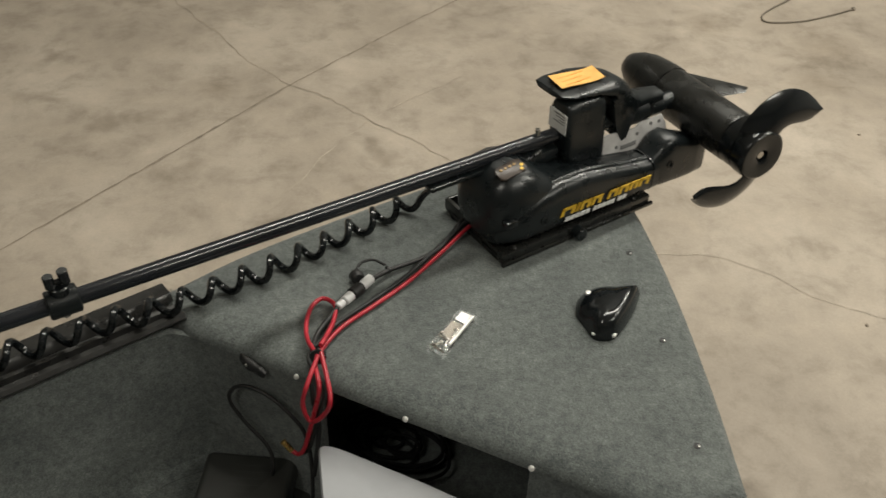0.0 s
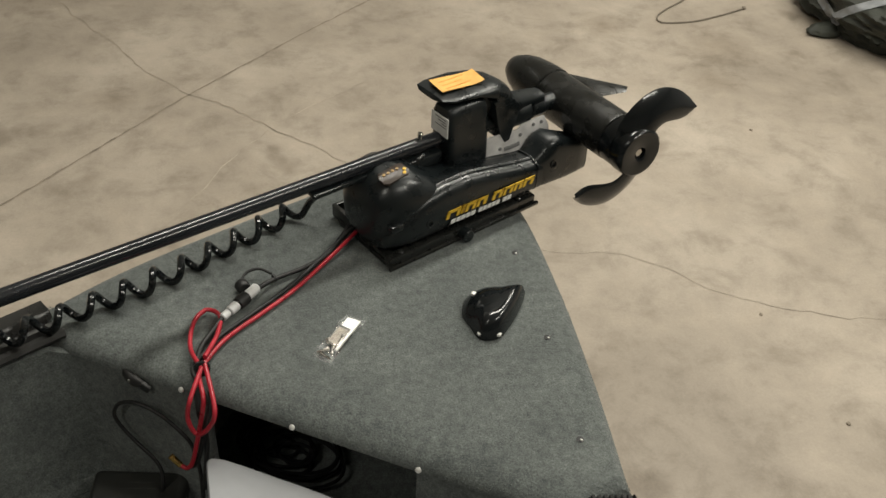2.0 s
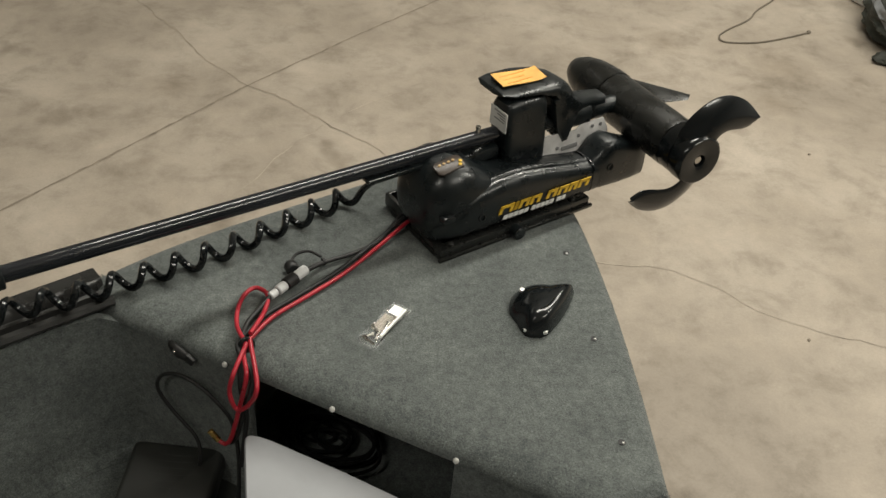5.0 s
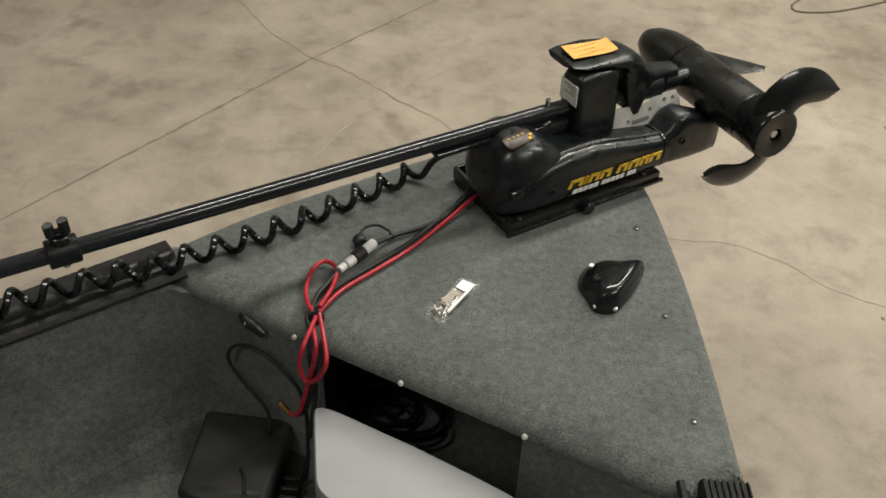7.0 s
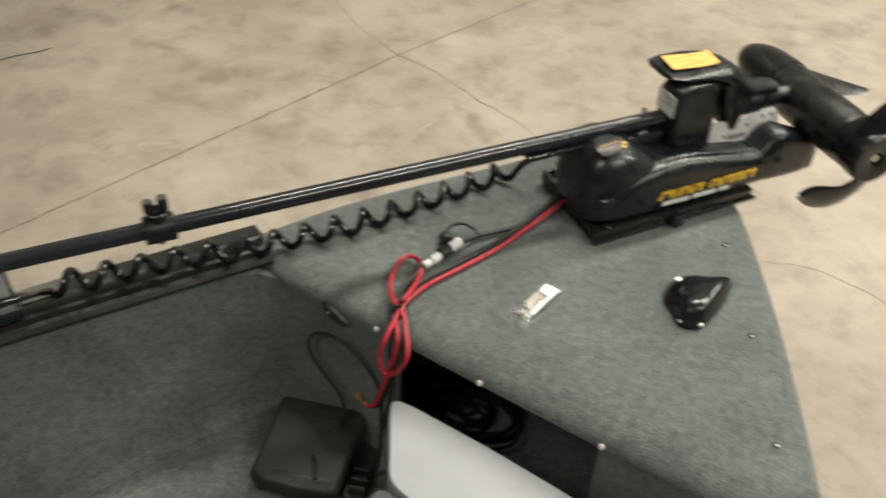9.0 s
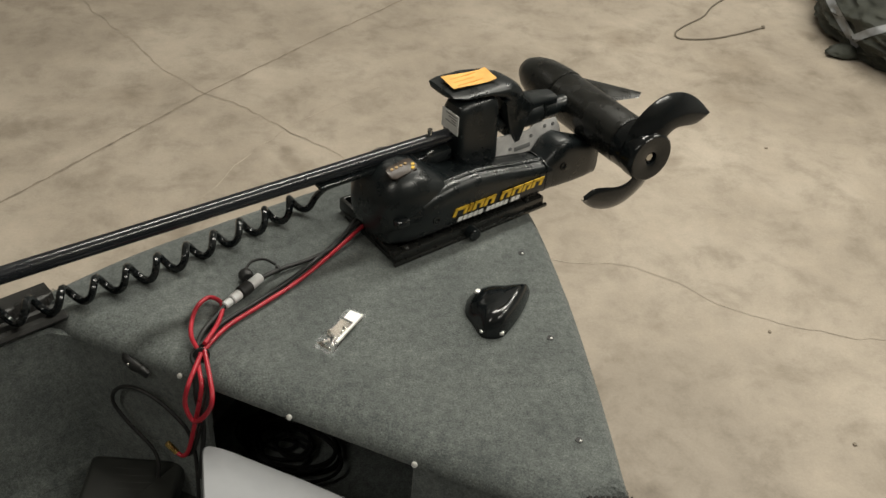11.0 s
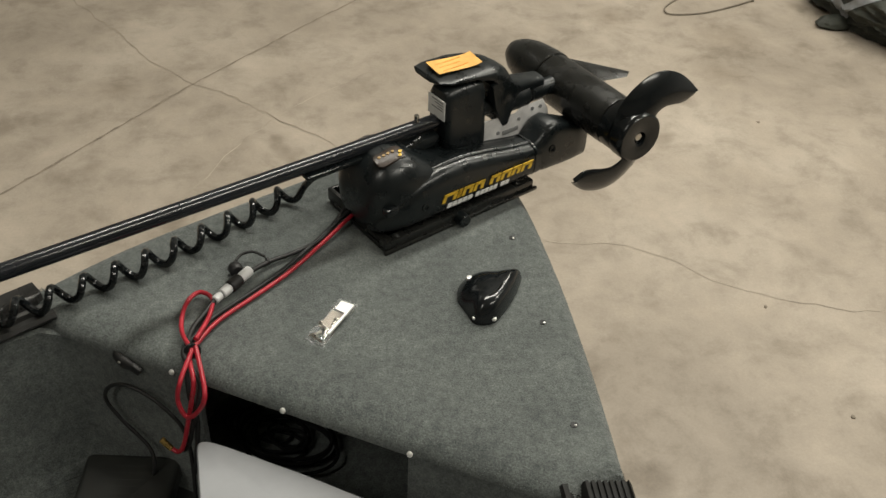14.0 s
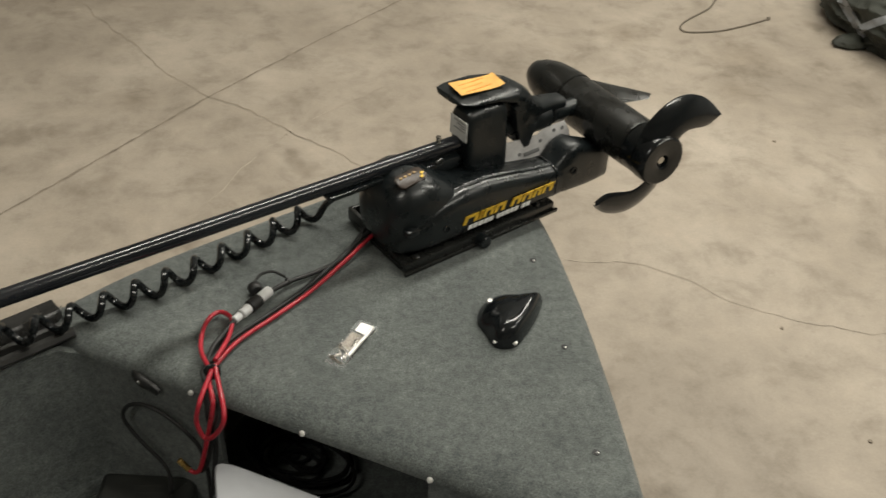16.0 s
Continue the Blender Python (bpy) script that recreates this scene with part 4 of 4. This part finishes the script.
prof_top = [(-0.088, -0.100), (-0.06, -0.118), (0.0, -0.128), (0.058, -0.125), (0.074, -0.118), (0.088, 0.098), (0.080, 0.104), (-0.066, 0.112), (-0.076, 0.104)]
bm = prism(prof_top, 0.020, 0.052, 0.012, 4)
bm.transform(Matrix.Rotation(radians(7), 4, "X") @ Matrix.Translation((0, 0, 0.012)))
tread = part("tread", bm, PEDAL, pedal)
for i in range(6):
    y = 0.082 - i * 0.017
    bm = tube([(-0.062, y, 0.0618), (-0.02, y - 0.006, 0.0622), (0.03, y - 0.007, 0.0622), (0.072, y - 0.002, 0.0618)], 0.0019, 6, 8)
    bm.transform(Matrix.Rotation(radians(7), 4, "X"))
    part("rib", bm, PEDAL, tread)
bm = block(-0.05, 0.055, -0.103, -0.088, 0.0610, 0.0648, 0.0015)
bm.transform(Matrix.Rotation(radians(7), 4, "X"))
part("toe_bar", bm, PEDAL, tread)
bm = tube([(0.012, -0.045, 0.060), (0.025, -0.075, 0.064), (0.030, -0.11, 0.060)], 0.003, 8, 8)
part("groove_cord", bm, RUBBER, pedal)
for y in (-0.085, -0.06, -0.03):
    part("side_bar", block(0.084, 0.114, y - 0.005, y + 0.005, 0.018, 0.034, 0.002), PEDAL, pedal)
# pedal cable looped against the panel
bm = tube([(-0.305, 0.685, 0.715), f(0.455, -0.590, 0.765), f(0.468, -0.605, 0.795), f(0.470, -0.648, 0.835), f(0.470, -0.672, 0.873), f(0.470, -0.660, 0.908), f(0.470, -0.628, 0.927), f(0.470, -0.588, 0.922), f(0.470, -0.550, 0.896), f(0.468, -0.528, 0.868), f(0.455, -0.512, 0.82), f(0.43, -0.50, 0.74), (-0.235, 0.63, 0.70)], 0.0033, 8, 10)
single("pedal_cable", bm, RUBBER, "black pedal cable looped against the carpeted panel", "cable")

# coil of black cable in the locker
coil = thing("cable_coil", Matrix(((S.x, A.x, 0, boat_xy(0.605, -0.455)[0]), (S.y, A.y, 0, boat_xy(0.605, -0.455)[1]), (0, 0, 1, 0), (0, 0, 0, 1))), "loose coil of thin black cable in the locker", "cable")
rnd = random.Random(3)
for k in range(9):
    r = 0.052 + rnd.uniform(-0.026, 0.024)
    ox, oy = rnd.uniform(-0.028, 0.028), rnd.uniform(-0.022, 0.022)
    z0 = 0.703 + 0.004 * k
    tx, ty = rnd.uniform(-0.16, 0.16), rnd.uniform(-0.12, 0.12)
    pts = []
    for i in range(25):
        a = 2 * math.pi * i / 24 + k
        x, y = r * 1.15 * math.cos(a) * (1 + 0.12 * math.sin(a + k)) + ox, r * 0.8 * math.sin(a) + oy + 0.018
        pts.append((x, y, max(0.7025, z0 + x * tx * 0.3 + y * ty * 0.3)))
    part("turn", tube(pts, 0.0032, 2, 7), SHADED_JACKET, coil)

# folded seat
SEATM = Matrix(((S.x, A.x, 0, boat_xy(0.367, -0.341)[0]), (S.y, A.y, 0, boat_xy(0.367, -0.341)[1]), (0, 0, 1, SOLE), (0, 0, 0, 1)))
seat = thing("fishing_chair", SEATM, "folded light grey vinyl fishing chair with a dark panel", "chair")


def cushion(x0, x1, y0, y1, z0, z1, sq=4.5, crown=0.012, n=48, crisp=0.0):
    cx_, cy_ = (x0 + x1) / 2, (y0 + y1) / 2
    base = [(math.copysign(abs(math.cos(2 * math.pi * i / n)) ** (2 / sq), math.cos(2 * math.pi * i / n)), math.copysign(abs(math.sin(2 * math.pi * i / n)) ** (2 / sq), math.sin(2 * math.pi * i / n))) for i in range(n)]
    rings = []
    for g, z in ((0.90, z0), (0.97, z0 + 0.008), (1.0, z0 + 0.02), (1.0, z1 - 0.028 + 0.016 * crisp), (0.985 + 0.011 * crisp, z1 - 0.014 + 0.009 * crisp), (0.94 + 0.040 * crisp, z1 - 0.004 + 0.003 * crisp), (0.8 + 0.05 * crisp, z1 + crown * 0.3), (0.5, z1 + crown * 0.8), (0.15, z1 + crown)):
        rings.append([(cx_ + px * (x1 - x0) / 2 * g, cy_ + py * (y1 - y0) / 2 * g, z) for px, py in base])
    return loft(rings)


bm = cushion(-0.152, 0.214, -0.056, 0.082, 0.0, 0.218, 11.0, 0.003, 96, 1.0)
for v in bm.verts:
    if v.co.x < 0.06:
        v.co.x += (0.082 - v.co.y) * 0.70 * min(1, (0.06 - v.co.x) / 0.12)
    v.co.y -= 0.012 * max(0.0, 1 - abs(v.co.x - 0.06) / 0.12) * (v.co.y < 0.0)
    if v.co.z > 0.19:
        v.co.z += 0.005 * noise.noise(Vector((v.co.x * 9, v.co.y * 26, 3))) - 0.007 * max(0.0, v.co.x - 0.05) / 0.16
part("backrest", bm, VINYL, seat, "light grey vinyl folded backrest")
bm = cushion(-0.076, 0.216, -0.106, -0.052, 0.0, 0.205, 6, 0.004, 72)
part("seat_pan", bm, VINYL_DARK, seat, "dark grey vinyl seat pan")
bm = cushion(0.2135, 0.240, -0.075, 0.080, 0.0, 0.205, 6, 0.003)
part("end_panel", bm, VINYL_DARK, seat, "dark grey vinyl end panel")
for z in (0.06, 0.15):
    part("hinge", block(0.234, 0.250, -0.04, 0.04, z - 0.02, z + 0.04, 0.006, 3), BLACK, seat)

# ---- things on the hall floor ----
bm = tube([(2.366, 4.538, 0.006), (2.226, 4.380, 0.006), (2.086, 4.222, 0.006), (1.975, 4.111, 0.006), (1.895, 3.999, 0.006), (1.761, 3.889, 0.006), (1.695, 3.815, 0.006), (1.705, 3.755, 0.006), (1.855, 3.757, 0.006), (2.01, 3.81, 0.006), (2.158, 3.878, 0.006)], 0.0038, 10, 8)
lathe([(0.003, -0.010), (0.009, -0.006), (0.009, 0.004), (0.004, 0.010)], along((2.158, 3.878, 0.008), (2.2, 3.895, 0.008)), 10, bm)
single("cord", bm, CORD, "thin grey cord lying in a bend on the concrete", "cord")

SACKM = pose(2.86, 3.74, 0)
sack = thing("tarpaulin_bundle", SACKM, "crumpled dark tarpaulin bundle with pale reflective bands", "tarpaulin")
bm = bmesh.new()
bmesh.ops.create_icosphere(bm, subdivisions=6, radius=1)
for v in bm.verts:
    q = v.co.copy()
    fold = 1 - abs(noise.noise(q * 2.3 + Vector((5, 2, 1)))) * 2
    crease = 1 - abs(noise.noise(q * 5.5 + Vector((1, 7, 3)))) * 2
    k = 0.92 + 0.18 * noise.noise(q * 1.4) + 0.10 * fold + 0.05 * crease + 0.02 * noise.noise(q * 16)
    v.co = Vector((q.x * 0.42 * k, q.y * 0.58 * k, max(0.0, 0.12 + q.z * 0.22 * k)))
from_tree = BVHTree.FromBMesh(bm)
part("cloth", bm, CLOTH, sack)
for band_pts in ([(-0.36, 0.30), (-0.40, 0.12), (-0.43, -0.02), (-0.47, -0.24), (-0.50, -0.34)], [(-0.47, -0.26), (-0.36, -0.21), (-0.24, -0.17), (-0.08, -0.12)]):
    line = smooth_path([(x, y, 0.15) for x, y in band_pts], 8)
    into = Vector((0.52, 0.75, -0.42)).normalized()
    rings = []
    for i, p in enumerate(line):
        d = (line[min(i + 1, len(line) - 1)] - line[max(i - 1, 0)]).normalized()
        sd = d.cross(into).normalized() * 0.018
        row = []
        for w in (-1, -0.5, 0, 0.5, 1):
            hit = from_tree.ray_cast(p + sd * w - into, into)
            if hit[0]:
                row.append(hit[0] - into * 0.006)
        if len(row) == 5:
            rings.append(row + [r + into * 0.005 for r in reversed(row)])
    part("band", loft(rings), TAPE, sack, "pale reflective band")
bm = bmesh.new()
bmesh.ops.create_icosphere(bm, subdivisions=4, radius=1)
for v in bm.verts:
    q = v.co.copy()
    k = 1 + 0.2 * noise.noise(q * 2.2 + Vector((8, 1, 0)))
    v.co = Vector((-0.40 + q.x * 0.095 * k, -0.14 + q.y * 0.055 * k, max(0.0, 0.022 + q.z * 0.034 * k)))
part("strap_end", bm, CLOTH, sack)

# shallow white tray behind the bundle
tray_m = pose(2.66, 4.27, 0, 0, 0, 24)
rings = []
for g, z in ((0.80, 0.0), (0.86, 0.004), (0.95, 0.040), (1.02, 0.046), (1.03, 0.043), (0.97, 0.038), (0.90, 0.010), (0.82, 0.006), (0.2, 0.006)):
    rings.append([tray_m @ Vector((p[1] * g, p[2] * g, z)) for p in body_ring(0, -0.13, 0.13, -0.095, 0.095, 5.0, 40)])
single("tray", loft(rings), WHITE, "shallow white plastic tray on the concrete", "tray")

rnd = random.Random(11)
spots = [(1.375, 1.75), (1.766, 2.806), (1.447, 1.29)]
for x, y in spots:
    bm = bmesh.new()
    bmesh.ops.create_icosphere(bm, subdivisions=1, radius=rnd.uniform(0.005, 0.009))
    for v in bm.verts:
        v.co *= rnd.uniform(0.7, 1.25)
        v.co.z = max(v.co.z * 0.6 + 0.002, 0.0)
    bm.transform(pose(x, y, 0, 0, 0, rnd.uniform(0, 360)))
    single("pebble", bm, JOINT, "small dark pebble lying on the concrete", "pebble", "grit on the floor")

# ---- carpet pile ----
def inside(poly, x, y):
    hit = False
    for (xa, ya), (xb, yb) in zip(poly, poly[1:] + poly[:1]):
        if (ya > y) != (yb > y) and x < (xb - xa) * (y - ya) / (yb - ya) + xa:
            hit = not hit
    return hit


def pile(name, roots, length, width, seed, lift):
    """Short leaning tufts of yarn, one triangle each."""
    r = random.Random(seed)
    verts, faces = [], []
    for p, nrm in roots:
        lie = nrm.cross(Vector((r.gauss(0, 1), r.gauss(0, 1), r.gauss(0, 1)))).normalized()
        tip = p + (lie + nrm * r.uniform(0.1, lift)).normalized() * length * r.uniform(0.5, 1.25)
        sd = lie.cross(nrm).normalized() * width * r.uniform(0.6, 1.3) + nrm * r.uniform(-0.0002, 0.0002)
        k = len(verts)
        verts += [p - sd, p + sd, tip]
        faces.append((k, k + 1, k + 2))
    me = bpy.data.meshes.new(name)
    me.from_pydata([tuple(v) for v in verts], [], faces)
    me.materials.append(YARN)
    ob = new(name, me)
    ob.parent = boat
    return tagged(ob, "short grey carpet pile", kind="stuff")


rnd = random.Random(21)
roots = []
while len(roots) < 130000:
    x, y = rnd.uniform(-0.5, 0.38), rnd.uniform(0.35, 1.25)
    if inside(deck_poly, x, y):
        roots.append((Vector((x, y, DECK - 0.001)), Vector((0, 0, 1))))


def edge_gap(p):
    best = 9.0
    for qa, qb in zip(deck_poly, deck_poly[1:] + deck_poly[:1]):
        dx, dy = qb[0] - qa[0], qb[1] - qa[1]
        t = max(0.0, min(1.0, ((p.x - qa[0]) * dx + (p.y - qa[1]) * dy) / (dx * dx + dy * dy + 1e-12)))
        best = min(best, math.hypot(p.x - qa[0] - dx * t, p.y - qa[1] - dy * t))
    return best


inner = [(p, nrm, edge_gap(p)) for p, nrm in roots]
roots = [(p, nrm) for p, nrm, gap in inner if gap > 0.024 and p.dot(A) > FACE + 0.05]
pile("carpet_pile", roots, 0.0036, 0.0007, 31, 0.6)
# the rolled rim
roots = []
n = len(deck_poly)
for i in range(n):
    pa, pb = Vector((*deck_poly[i], 0)), Vector((*deck_poly[(i + 1) % n], 0))
    d = pb - pa
    out_n = Vector((d.y, -d.x, 0)).normalized()
    if out_n.dot((pa + pb) / 2 - Vector((0.05, 0.8, 0))) < 0:
        out_n = -out_n
    wide = ROLL if i >= len(bow) and i < n - 1 else BOW_ROLL
    for k in range(int(d.length * (22000 if wide == ROLL else 12000))):
        a = rnd.uniform(0.0, 1.0) * math.pi / 2
        base = pa + d * rnd.random() - out_n * wide
        nrm = out_n * math.cos(a) + Vector((0, 0, math.sin(a)))
        q = base + Vector((0, 0, DECK - DROP)) + out_n * math.cos(a) * (wide - 0.001) + Vector((0, 0, math.sin(a) * (DROP - 0.001)))
        nrm = (out_n * math.cos(a) / wide + Vector((0, 0, math.sin(a) / DROP))).normalized()
        roots.append((q, nrm))
pile("rim_pile", roots, 0.0036, 0.0007, 32, 0.6)
